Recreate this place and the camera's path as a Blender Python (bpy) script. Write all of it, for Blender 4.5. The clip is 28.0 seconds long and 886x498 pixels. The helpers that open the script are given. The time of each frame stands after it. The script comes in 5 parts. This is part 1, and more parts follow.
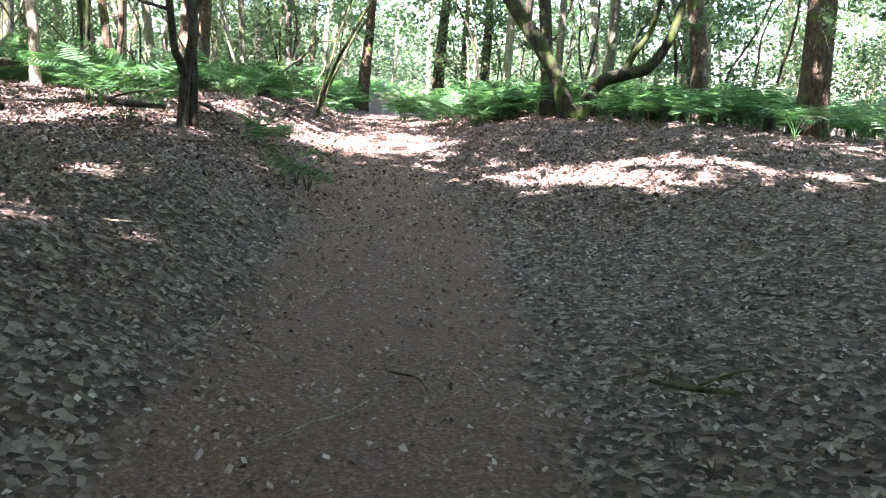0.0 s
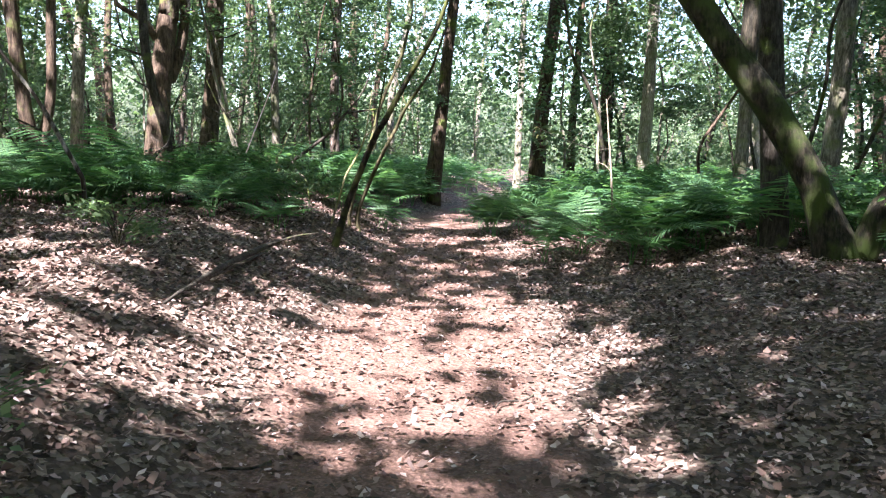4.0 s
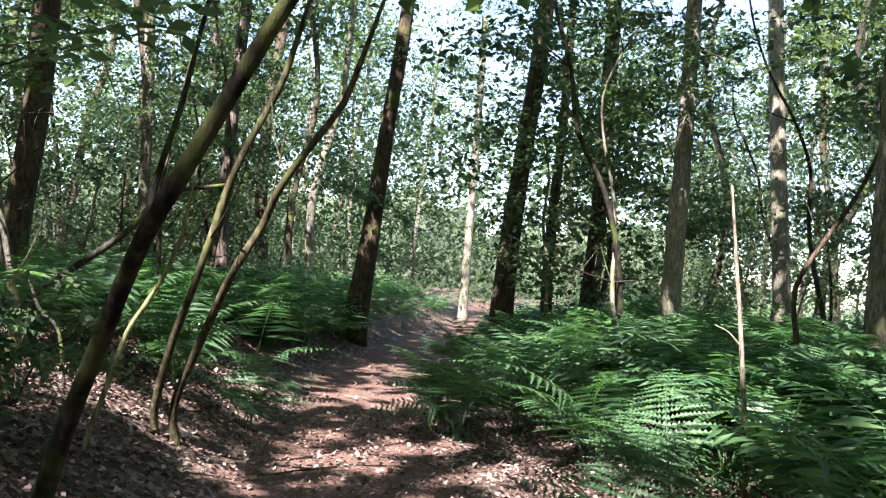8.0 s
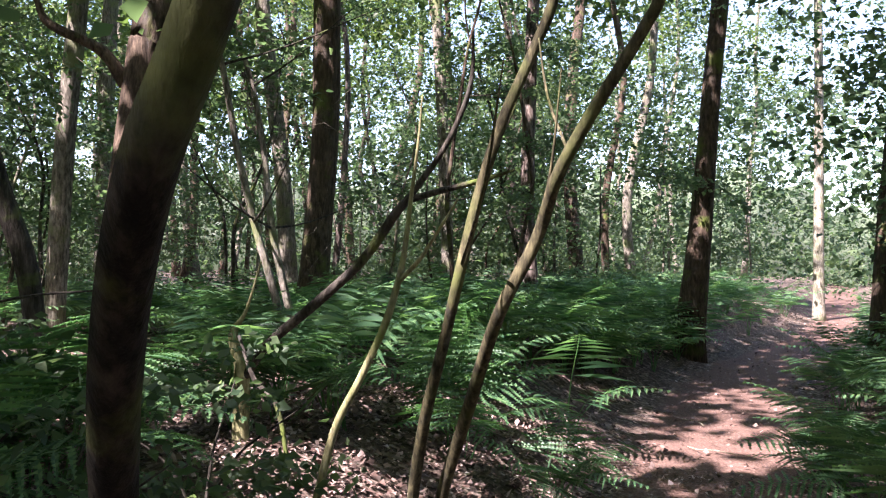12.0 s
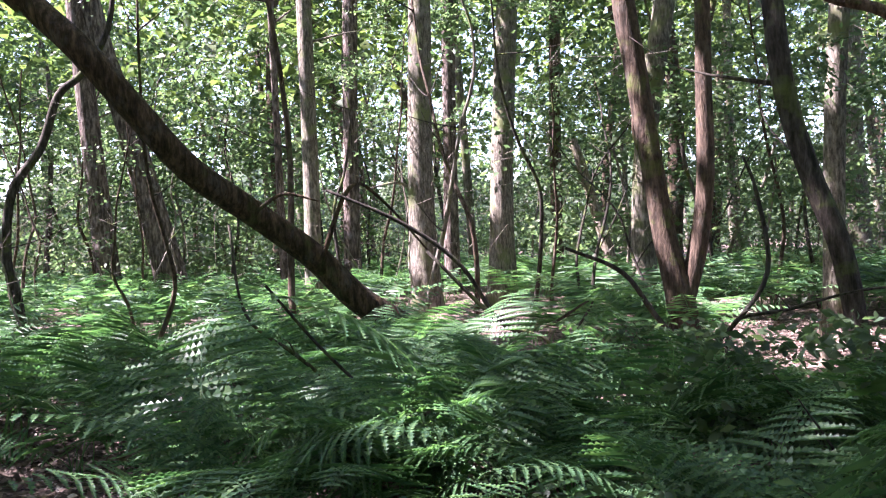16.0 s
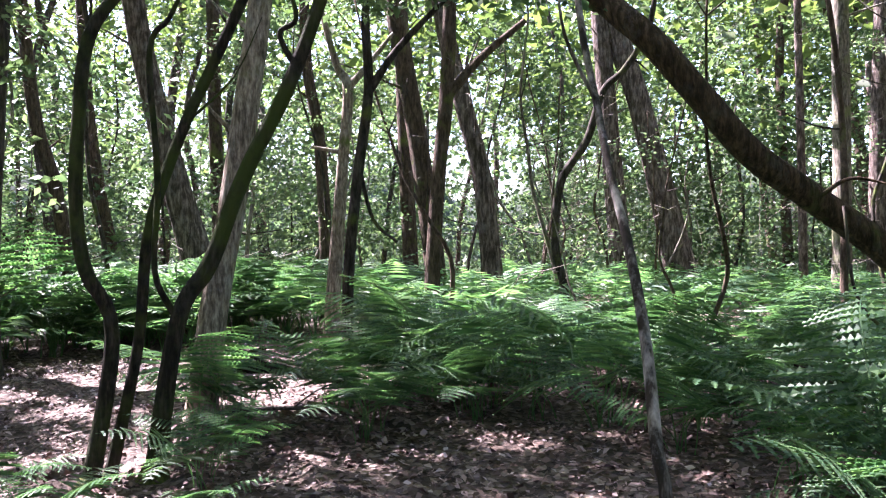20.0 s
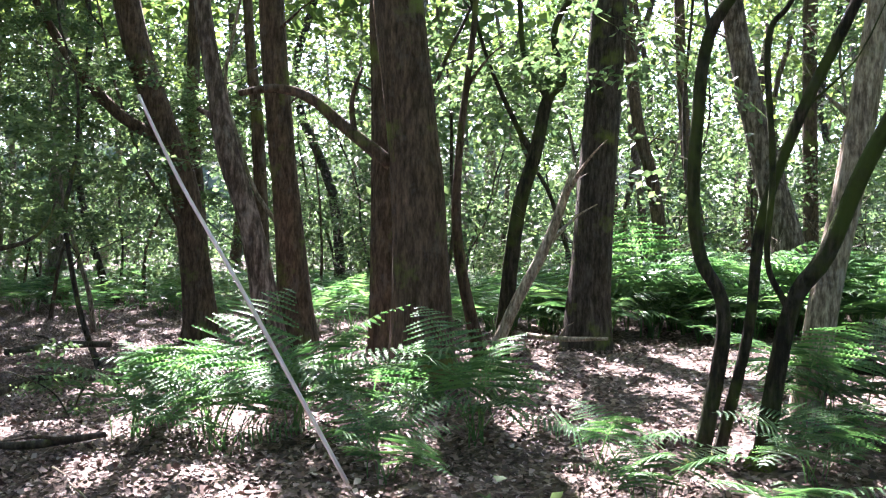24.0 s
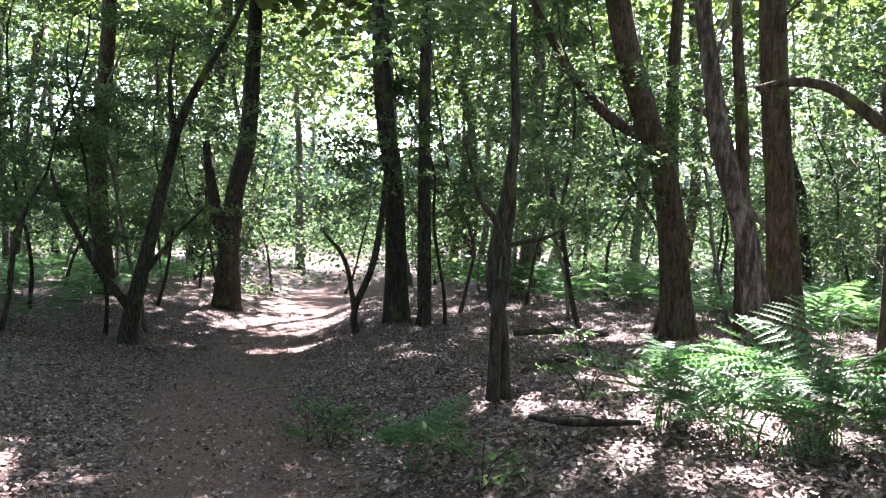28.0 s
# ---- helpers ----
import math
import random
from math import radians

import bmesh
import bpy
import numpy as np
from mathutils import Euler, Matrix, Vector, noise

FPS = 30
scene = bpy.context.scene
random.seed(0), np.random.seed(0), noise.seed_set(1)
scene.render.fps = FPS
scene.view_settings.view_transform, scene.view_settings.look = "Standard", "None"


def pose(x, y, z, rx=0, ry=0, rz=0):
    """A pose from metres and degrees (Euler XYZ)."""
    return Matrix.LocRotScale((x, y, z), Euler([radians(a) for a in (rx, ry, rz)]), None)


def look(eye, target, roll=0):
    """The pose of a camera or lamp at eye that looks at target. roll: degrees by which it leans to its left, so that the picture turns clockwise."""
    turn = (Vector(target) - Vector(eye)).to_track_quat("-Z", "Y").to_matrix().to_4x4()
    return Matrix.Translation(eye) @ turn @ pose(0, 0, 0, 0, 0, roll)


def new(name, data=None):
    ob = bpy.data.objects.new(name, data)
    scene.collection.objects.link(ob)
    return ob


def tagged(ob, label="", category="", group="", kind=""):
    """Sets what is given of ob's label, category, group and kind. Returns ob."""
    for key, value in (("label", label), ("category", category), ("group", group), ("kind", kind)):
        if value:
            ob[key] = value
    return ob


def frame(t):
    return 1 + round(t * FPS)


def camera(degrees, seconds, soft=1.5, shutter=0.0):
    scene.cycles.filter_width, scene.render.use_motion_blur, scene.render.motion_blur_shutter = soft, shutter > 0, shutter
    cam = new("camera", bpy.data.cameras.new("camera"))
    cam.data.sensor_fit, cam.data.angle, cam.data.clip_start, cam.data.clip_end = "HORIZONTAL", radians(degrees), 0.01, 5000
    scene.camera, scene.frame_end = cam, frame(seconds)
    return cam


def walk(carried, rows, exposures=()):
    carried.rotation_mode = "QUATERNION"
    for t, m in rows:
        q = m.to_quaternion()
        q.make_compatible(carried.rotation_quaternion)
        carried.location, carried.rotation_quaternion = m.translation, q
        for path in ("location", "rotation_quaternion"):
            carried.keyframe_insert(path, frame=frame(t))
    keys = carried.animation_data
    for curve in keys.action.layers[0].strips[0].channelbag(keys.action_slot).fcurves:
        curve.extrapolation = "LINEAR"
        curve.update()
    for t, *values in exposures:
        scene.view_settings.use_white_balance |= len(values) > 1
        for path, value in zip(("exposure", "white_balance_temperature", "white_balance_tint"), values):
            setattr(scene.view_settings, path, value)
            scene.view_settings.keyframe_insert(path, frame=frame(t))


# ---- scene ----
cam = camera(56.81, 28.0, 1.2)
PATH = [
    (0, (0.444, 0.452, 1.629), (0.413, 2.716, 1.226), 2.6),
    (0.5, (0.467, 1.399, 1.641), (0.456, 3.663, 1.237), 1.9),
    (1, (0.391, 2.241, 1.739), (0.261, 4.521, 1.461), 3.6),
    (1.5, (0.339, 3.105, 1.804), (0.232, 5.383, 1.509), 2.6),
    (2, (0.266, 4.024, 1.796), (0.044, 6.293, 1.490), 2.8),
    (2.5, (0.252, 5.070, 1.866), (0.138, 7.351, 1.593), 2.6),
    (3, (0.168, 5.915, 1.917), (0.039, 8.199, 1.681), 3.8),
    (3.5, (0.023, 6.746, 1.998), (-0.171, 9.026, 1.770), 3.7),
    (4, (-0.196, 7.663, 2.081), (-0.458, 9.938, 1.859), 2.0),
    (4.5, (-0.349, 8.480, 2.195), (-0.626, 10.752, 1.972), 1.8),
    (6.5, (-0.750, 11.164, 2.064), (-1.054, 13.444, 2.052), 3.4),
    (7, (-0.714, 11.757, 2.200), (-0.874, 14.052, 2.202), 3.5),
    (7.5, (-0.712, 12.328, 2.260), (-0.829, 14.624, 2.312), 4.6),
    (8, (-0.761, 12.847, 2.299), (-0.853, 15.143, 2.405), 4.6),
    (8.5, (-0.791, 13.253, 2.323), (-0.910, 15.547, 2.450), 3.0),
    (9, (-0.898, 13.626, 2.341), (-1.193, 15.905, 2.452), 2.4),
    (9.5, (-0.940, 13.918, 2.361), (-1.488, 16.151, 2.418), 1.5),
    (10, (-0.983, 14.184, 2.394), (-1.693, 16.371, 2.430), 3.0),
    (10.5, (-1.066, 14.434, 2.418), (-1.760, 16.626, 2.483), 3.5),
    (11, (-1.047, 14.580, 2.434), (-1.630, 16.804, 2.497), 2.2),
    (11.5, (-1.049, 14.608, 2.432), (-1.687, 16.817, 2.475), 1.0),
    (12, (-1.080, 14.567, 2.435), (-2.030, 16.661, 2.496), 0.6),
    (12.5, (-1.102, 14.533, 2.432), (-2.383, 16.442, 2.520), 1.1),
    (13, (-1.118, 14.506, 2.436), (-2.658, 16.212, 2.529), 0.7),
    (13.5, (-1.117, 14.462, 2.433), (-2.874, 15.943, 2.513), 0.1),
    (15.5, (-1.502, 14.425, 2.539), (-3.642, 15.269, 2.529), -2.4),
    (16, (-1.512, 14.370, 2.554), (-3.702, 15.074, 2.545), -2.1),
    (16.5, (-1.528, 14.292, 2.537), (-3.773, 14.791, 2.522), -1.3),
    (17, (-1.522, 14.214, 2.525), (-3.800, 14.534, 2.498), -0.4),
    (17.5, (-1.552, 14.126, 2.521), (-3.846, 14.292, 2.493), 0.2),
    (18, (-1.579, 14.033, 2.519), (-3.878, 14.024, 2.505), 0.2),
    (18.5, (-1.577, 13.965, 2.518), (-3.873, 13.819, 2.504), -0.3),
    (19, (-1.599, 13.911, 2.507), (-3.884, 13.643, 2.494), -0.8),
    (19.5, (-1.608, 13.841, 2.502), (-3.874, 13.449, 2.493), -0.5),
    (20, (-1.597, 13.765, 2.495), (-3.826, 13.201, 2.502), -0.3),
    (20.5, (-1.574, 13.723, 2.504), (-3.726, 12.913, 2.536), -0.4),
    (21, (-1.617, 13.761, 2.517), (-3.694, 12.773, 2.565), -0.7),
    (21.5, (-1.602, 13.761, 2.514), (-3.626, 12.671, 2.556), -0.4),
    (22, (-1.559, 13.711, 2.496), (-3.476, 12.441, 2.512), 0.6),
    (22.5, (-1.520, 13.664, 2.480), (-3.293, 12.198, 2.474), 1.0),
    (24.5, (-1.442, 13.689, 2.485), (-2.712, 11.771, 2.453), 1.1),
    (25, (-1.400, 13.649, 2.487), (-2.558, 11.662, 2.445), 1.2),
    (25.5, (-1.367, 13.634, 2.495), (-2.399, 11.580, 2.442), 1.2),
    (26, (-1.331, 13.634, 2.495), (-2.224, 11.516, 2.438), 1.1),
    (26.5, (-1.273, 13.645, 2.496), (-2.011, 11.467, 2.437), 1.2),
    (27, (-1.177, 13.607, 2.486), (-1.765, 11.384, 2.431), 1.8),
    (27.5, (-1.095, 13.565, 2.483), (-1.527, 11.307, 2.422), 2.2),
    (28, (-1.011, 13.514, 2.477), (-1.298, 11.233, 2.402), 2.7),
]
walk(cam, [(t, look(eye, target, roll)) for t, eye, target, roll in PATH], [(0, 4.41, 6340, 22), (2.5, 3.56, 6340, 22), (4.5, 3.11, 6290, 17), (7, 2.56, 6390, 14), (8, 2.56, 6540, 17), (11, 2.54, 6590, 25), (13, 2.98, 6440, 30), (16, 3.32, 6200, 37), (18, 3.30, 6160, 39), (22, 3.54, 6170, 33), (25, 3.76, 6290, 27), (27, 3.58, 6290, 27), (28, 3.85, 6290, 27)])
# ---- daylight: high sun from behind the start of the walk, filtered by the canopy ----
SUN_YAW, SUN_ELEV = 158.0, 52.0
SUN_DIR = Vector((-math.sin(radians(SUN_YAW)) * math.cos(radians(SUN_ELEV)),
                  math.cos(radians(SUN_YAW)) * math.cos(radians(SUN_ELEV)), math.sin(radians(SUN_ELEV))))
world = bpy.data.worlds.new("sky")
scene.world = world
world.use_nodes = True
sky = world.node_tree.nodes.new("ShaderNodeTexSky")
sky.sky_type, sky.sun_disc = "NISHITA", False
sky.sun_elevation, sky.sun_rotation = radians(SUN_ELEV), radians(-SUN_YAW)
world.node_tree.nodes["Background"].inputs["Strength"].default_value = 0.098
world.node_tree.links.new(sky.outputs[0], world.node_tree.nodes["Background"].inputs["Color"])
sun = new("sun", bpy.data.lights.new("sun", "SUN"))
sun.data.energy, sun.data.angle, sun.data.color = 5.0, radians(0.6), (1.0, 0.97, 0.92)
sun.matrix_world = look((0, 0, 40), Vector((0, 0, 40)) - SUN_DIR)


# ---- materials ----
def material(name):
    m = bpy.data.materials.new(name)
    m.use_nodes = True
    t = m.node_tree
    return m, t, t.nodes["Principled BSDF"]


def node(t, kind, **inputs):
    n = t.nodes.new(kind)
    for key, value in inputs.items():
        n.inputs[key.replace("_", " ")].default_value = value
    return n


def noise_of(t, scale, detail=5.0, stretch=(1, 1, 1), rough=0.6):
    co = t.nodes.new("ShaderNodeTexCoord")
    mp = t.nodes.new("ShaderNodeMapping")
    mp.inputs["Scale"].default_value = stretch
    n = node(t, "ShaderNodeTexNoise", Scale=scale, Detail=detail, Roughness=rough)
    t.links.new(co.outputs["Object"], mp.inputs[0])
    t.links.new(mp.outputs[0], n.inputs["Vector"])
    return n.outputs["Fac"]


def ramp(t, fac, *stops):
    r = t.nodes.new("ShaderNodeValToRGB")
    while len(r.color_ramp.elements) < len(stops):
        r.color_ramp.elements.new(0.5)
    for e, (p, c) in zip(r.color_ramp.elements, stops):
        e.position, e.color = p, (*c, 1)
    t.links.new(fac, r.inputs[0])
    return r.outputs[0]


def mixed(t, fac, a, b, mode="MIX"):
    n = t.nodes.new("ShaderNodeMix")
    n.data_type, n.blend_type = "RGBA", mode
    for socket, value in ((0, fac), (6, a), (7, b)):
        if isinstance(value, (int, float)):
            n.inputs[socket].default_value = value
        elif isinstance(value, tuple):
            n.inputs[socket].default_value = (*value, 1)
        else:
            t.links.new(value, n.inputs[socket])
    return n.outputs[2]


def bumped(t, b, height, strength, distance):
    n = node(t, "ShaderNodeBump", Strength=strength, Distance=distance)
    t.links.new(height, n.inputs["Height"])
    t.links.new(n.outputs[0], b.inputs["Normal"])


def bark(name, dark, light, moss=0.0, moss_colour=(0.10, 0.13, 0.03), furrow=26.0, depth=0.02):
    """Bark in upright plates parted by dark furrows, with fine grain and patches of moss and lichen."""
    m, t, b = material(name)
    ridges = noise_of(t, furrow * 1.3, 5.0, (1, 1, 0.24), 0.65)
    grain = noise_of(t, furrow * 3.0, 4.0, (1, 1, 0.3), 0.6)
    plates = noise_of(t, 4.0, 4.0, (1, 1, 0.5))
    colour = ramp(t, ridges, (0.36, tuple(v * 0.5 for v in dark)), (0.47, dark), (0.66, light))
    colour = mixed(t, 1.0, colour, ramp(t, grain, (0.3, (0.62, 0.62, 0.62)), (0.7, (1.3, 1.3, 1.3))), "MULTIPLY")
    colour = mixed(t, 1.0, colour, ramp(t, plates, (0.3, (0.75, 0.74, 0.72)), (0.7, (1.22, 1.2, 1.16))), "MULTIPLY")
    spots = ramp(t, noise_of(t, 7.0, 6.0, (1, 1, 0.7), 0.7), (0.54, (0, 0, 0)), (0.68, (0.5, 0.5, 0.5)))
    colour = mixed(t, spots, colour, tuple(0.35 * v + 0.65 * max(light) for v in light))
    if moss:
        patch = ramp(t, noise_of(t, 3.2, 6.0), (0.62 - 0.35 * moss, (0, 0, 0)), (0.75 - 0.3 * moss, (1, 1, 1)))
        colour = mixed(t, patch, colour, moss_colour)
    t.links.new(colour, b.inputs["Base Color"])
    b.inputs["Roughness"].default_value = 0.9
    b.inputs["Specular IOR Level"].default_value = 0.2
    bumped(t, b, mixed(t, 0.3, ridges, grain), 1.0, depth)
    return m


def foliage(name, dark, mid, light, through_colour, share=0.45, gloss=0.45):
    """A leaf that lets light through, varied leaf by leaf."""
    m, t, b = material(name)
    geo = t.nodes.new("ShaderNodeNewGeometry")
    colour = ramp(t, geo.outputs["Random Per Island"], (0.0, dark), (0.5, mid), (1.0, light))
    patch = ramp(t, noise_of(t, 0.55, 3.0), (0.35, (0.6, 0.65, 0.6)), (0.65, (1.15, 1.1, 1.0)))
    colour = mixed(t, 1.0, colour, patch, "MULTIPLY")
    t.links.new(colour, b.inputs["Base Color"])
    b.inputs["Roughness"].default_value = gloss
    b.inputs["Specular IOR Level"].default_value = 0.28
    tr = t.nodes.new("ShaderNodeBsdfTranslucent")
    t.links.new(mixed(t, 1.0, colour, through_colour, "MULTIPLY"), tr.inputs["Color"])
    mx = t.nodes.new("ShaderNodeMixShader")
    mx.inputs[0].default_value = share
    t.links.new(b.outputs[0], mx.inputs[1])
    t.links.new(tr.outputs[0], mx.inputs[2])
    t.links.new(mx.outputs[0], t.nodes["Material Output"].inputs["Surface"])
    return m


OAK = bark("oak_bark", (0.066, 0.046, 0.035), (0.128, 0.092, 0.070), 0.2, furrow=22.0, depth=0.03)
PINE = bark("pine_bark", (0.082, 0.061, 0.054), (0.26, 0.212, 0.192), 0.0, furrow=18.0, depth=0.035)
GREY = bark("grey_bark", (0.122, 0.108, 0.090), (0.288, 0.259, 0.223), 0.3, (0.14, 0.16, 0.07), furrow=30.0, depth=0.012)
PALE = bark("pale_bark", (0.20, 0.178, 0.145), (0.38, 0.35, 0.30), 0.3, (0.15, 0.16, 0.085), furrow=34.0, depth=0.008)
POLE = bark("sapling_bark", (0.05, 0.044, 0.026), (0.135, 0.118, 0.066), 0.3, (0.085, 0.095, 0.03), furrow=30.0, depth=0.006)
FLAKE = bark("flaking_bark", (0.045, 0.037, 0.032), (0.52, 0.47, 0.44), 0.0, furrow=9.0, depth=0.008)
# LEANBARK and MOSSY are near black: the stems' shade is put into the colour
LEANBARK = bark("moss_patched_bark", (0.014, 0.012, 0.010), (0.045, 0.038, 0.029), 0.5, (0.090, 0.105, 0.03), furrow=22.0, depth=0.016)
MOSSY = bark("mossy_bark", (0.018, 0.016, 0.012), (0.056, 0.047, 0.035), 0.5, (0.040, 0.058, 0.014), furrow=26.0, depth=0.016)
YELLOW = bark("yellow_green_bark", (0.20, 0.19, 0.10), (0.38, 0.35, 0.20), 0.25, (0.17, 0.20, 0.06), furrow=34.0, depth=0.004)
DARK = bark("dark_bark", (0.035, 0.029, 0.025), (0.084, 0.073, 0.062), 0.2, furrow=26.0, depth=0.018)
DEAD = bark("weathered_wood", (0.20, 0.165, 0.13), (0.42, 0.37, 0.30), 0.15, furrow=40.0, depth=0.012)
TWIG = bark("dead_twig_bark", (0.11, 0.092, 0.075), (0.27, 0.24, 0.21), 0.15, furrow=30.0, depth=0.004)
LOGBARK = bark("stripped_log", (0.045, 0.029, 0.019), (0.125, 0.080, 0.052), 0.25, (0.06, 0.07, 0.022), furrow=20.0, depth=0.035)

LEAF = foliage("broad_leaf", (0.041, 0.075, 0.048), (0.074, 0.119, 0.073), (0.125, 0.176, 0.101), (1.5, 1.65, 1.05), 0.52)
LEAF_BRIGHT = foliage("young_leaf", (0.054, 0.093, 0.058), (0.096, 0.144, 0.088), (0.161, 0.210, 0.121), (1.45, 1.65, 1.1), 0.54)
CANOPY = foliage("canopy_leaf", (0.05, 0.08, 0.042), (0.085, 0.125, 0.06), (0.14, 0.18, 0.08), (1.5, 1.7, 0.85), 0.5)
FERN = foliage("bracken_green", (0.042, 0.105, 0.060), (0.084, 0.176, 0.096), (0.158, 0.264, 0.128), (1.45, 1.7, 0.95), 0.46, 0.42)

MOSS, mt, mb = material("moss")
mt.links.new(ramp(mt, noise_of(mt, 45.0, 6.0), (0.35, (0.03, 0.045, 0.008)), (0.65, (0.13, 0.16, 0.03))), mb.inputs["Base Color"])
mb.inputs["Roughness"].default_value = 0.95
bumped(mt, mb, noise_of(mt, 120.0, 4.0), 1.0, 0.02)

DISTANCE, dt, db = material("distant_wood")
dt.links.new(mixed(dt, 0.5, ramp(dt, noise_of(dt, 0.9, 8.0, rough=0.75), (0.35, (0.02, 0.032, 0.02)), (0.65, (0.10, 0.14, 0.075))),
                   ramp(dt, noise_of(dt, 0.25, 3.0, (1, 1, 0.15)), (0.4, (0.025, 0.03, 0.022)), (0.6, (0.09, 0.12, 0.07)))), db.inputs["Base Color"])
db.inputs["Roughness"].default_value = 0.9

litter, lt, lb = material("dead_leaf")
lgeo = lt.nodes.new("ShaderNodeNewGeometry")
lt.links.new(ramp(lt, lgeo.outputs["Random Per Island"], (0.0, (0.028, 0.017, 0.014)), (0.35, (0.095, 0.056, 0.046)), (0.65, (0.195, 0.125, 0.106)),
                  (0.9, (0.31, 0.222, 0.208)), (1.0, (0.42, 0.35, 0.33))), lb.inputs["Base Color"])
lb.inputs["Roughness"].default_value = 0.65
lb.inputs["Specular IOR Level"].default_value = 0.35

# soil and old leaf litter: bare reddish earth where feet have worn the path, leaf mould beside it
GROUND, gt, gb = material("forest_floor")
co = gt.nodes.new("ShaderNodeTexCoord")
coarse = noise_of(gt, 1.1, 5.0)
cells = node(gt, "ShaderNodeTexVoronoi", Scale=30.0)
gt.links.new(co.outputs["Object"], cells.inputs["Vector"])
cell_hue = gt.nodes.new("ShaderNodeSeparateColor")
gt.links.new(cells.outputs["Color"], cell_hue.inputs[0])
mould = ramp(gt, cell_hue.outputs[0], (0.0, (0.028, 0.019, 0.015)), (0.4, (0.070, 0.047, 0.038)), (0.75, (0.130, 0.094, 0.078)), (1.0, (0.25, 0.20, 0.17)))
grit = noise_of(gt, 60.0, 6.0)
soil = ramp(gt, grit, (0.3, (0.048, 0.028, 0.022)), (0.52, (0.128, 0.074, 0.059)), (0.72, (0.27, 0.18, 0.152)))
soil = mixed(gt, ramp(gt, coarse, (0.35, (0, 0, 0)), (0.65, (1, 1, 1))), soil, mixed(gt, 0.45, soil, (0.15, 0.088, 0.074)))
worn = gt.nodes.new("ShaderNodeAttribute")
worn.attribute_name = "worn"
wn = gt.nodes.new("ShaderNodeMath")
wn.operation = "MULTIPLY_ADD"
gt.links.new(noise_of(gt, 5.0, 6.0), wn.inputs[0])
wn.inputs[1].default_value = 0.9
gt.links.new(worn.outputs["Fac"], wn.inputs[2])
gt.links.new(mixed(gt, ramp(gt, wn.outputs[0], (0.72, (0, 0, 0)), (0.98, (1, 1, 1))), mould, soil), gb.inputs["Base Color"])
gb.inputs["Roughness"].default_value = 0.85
gb.inputs["Specular IOR Level"].default_value = 0.25
bumped(gt, gb, mixed(gt, 0.5, cells.outputs["Distance"], grit), 0.9, 0.03)


# ---- terrain ----
PATH_Y = np.array([-60, -15, -7, 0, 4, 6, 8.5, 11.2, 13.2, 14.6, 16.9, 19.3, 22.9, 26, 30, 34.7, 60], float)
PATH_X = np.array([-2.5, -1.1, -0.5, 0.12, 0.12, 0.05, -0.42, -0.72, -0.88, -1.02, -1.3, -1.6, -1.9, -1.75, -1.0, -0.6, 0.2])
PATH_Z = np.array([0.1, 0.2, 0.3, 0.40, 0.55, 0.68, 0.86, 0.96, 1.04, 1.09, 1.14, 1.17, 1.2, 1.24, 1.28, 1.34, 1.8])


def step(a, b, x):
    t = np.clip((x - a) / (b - a), 0, 1)
    return t * t * (3 - 2 * t)


def path_x(y):
    return np.interp(y, PATH_Y, PATH_X)


def height(x, y):
    """Height of the forest floor: a worn path that climbs gently between two low banks."""
    x, y = np.asarray(x, float), np.asarray(y, float)
    d = x - path_x(y)
    z = np.interp(y, PATH_Y, PATH_Z)
    left = 0.5 * step(0.4, 2.0, -d) + 0.18 * step(2.5, 6, -d) * (1 - step(11, 16, y))
    right = 0.34 * step(0.7, 3.4, d) - 0.9 * step(5, 20, d)
    bumps = 0.035 * np.sin(1.7 * x + 0.6 * y) * np.sin(1.3 * y - 0.4 * x) + 0.02 * np.sin(4.1 * x + 1.0) * np.sin(3.7 * y)
    return z + np.where(d < 0, left, right) + bumps * step(0.4, 1.5, np.abs(d))


def h(x, y):
    return float(height(x, y))


# ---- mesh helpers ----
def mesh_from(name, verts, faces, mat, smooth=False):
    """A mesh from arrays of corners and of equal-sided faces."""
    me = bpy.data.meshes.new(name)
    verts, faces = np.asarray(verts, np.float32), np.asarray(faces, np.int32)
    n, k = faces.shape
    me.vertices.add(len(verts))
    me.vertices.foreach_set("co", verts.ravel())
    me.loops.add(n * k)
    me.loops.foreach_set("vertex_index", faces.ravel())
    me.polygons.add(n)
    me.polygons.foreach_set("loop_start", np.arange(0, n * k, k, dtype=np.int32))
    if smooth:
        me.polygons.foreach_set("use_smooth", np.ones(n, bool))
    me.materials.append(mat)
    me.update(calc_edges=True)
    return me


def child(name, me, parent, label=""):
    ob = new(name, me)
    ob.parent = parent
    return tagged(ob, label)


def smooth_line(points, steps):
    """A rounded line through control points (x, y, z, radius)."""
    p = np.array([points[0], *points, points[-1]], float)
    p[0] = 2 * p[1] - p[2]
    p[-1] = 2 * p[-2] - p[-3]
    out = []
    for i in range(1, len(p) - 2):
        for s in range(steps):
            t = s / steps
            a, b, c, d = p[i - 1 : i + 3]
            out.append(0.5 * (2 * b + (c - a) * t + (2 * a - 5 * b + 4 * c - d) * t * t + (3 * b - a - 3 * c + d) * t**3))
    out.append(p[-2])
    out = np.array(out)
    out[:, 3] = np.maximum(out[:, 3], 0.002)
    return out


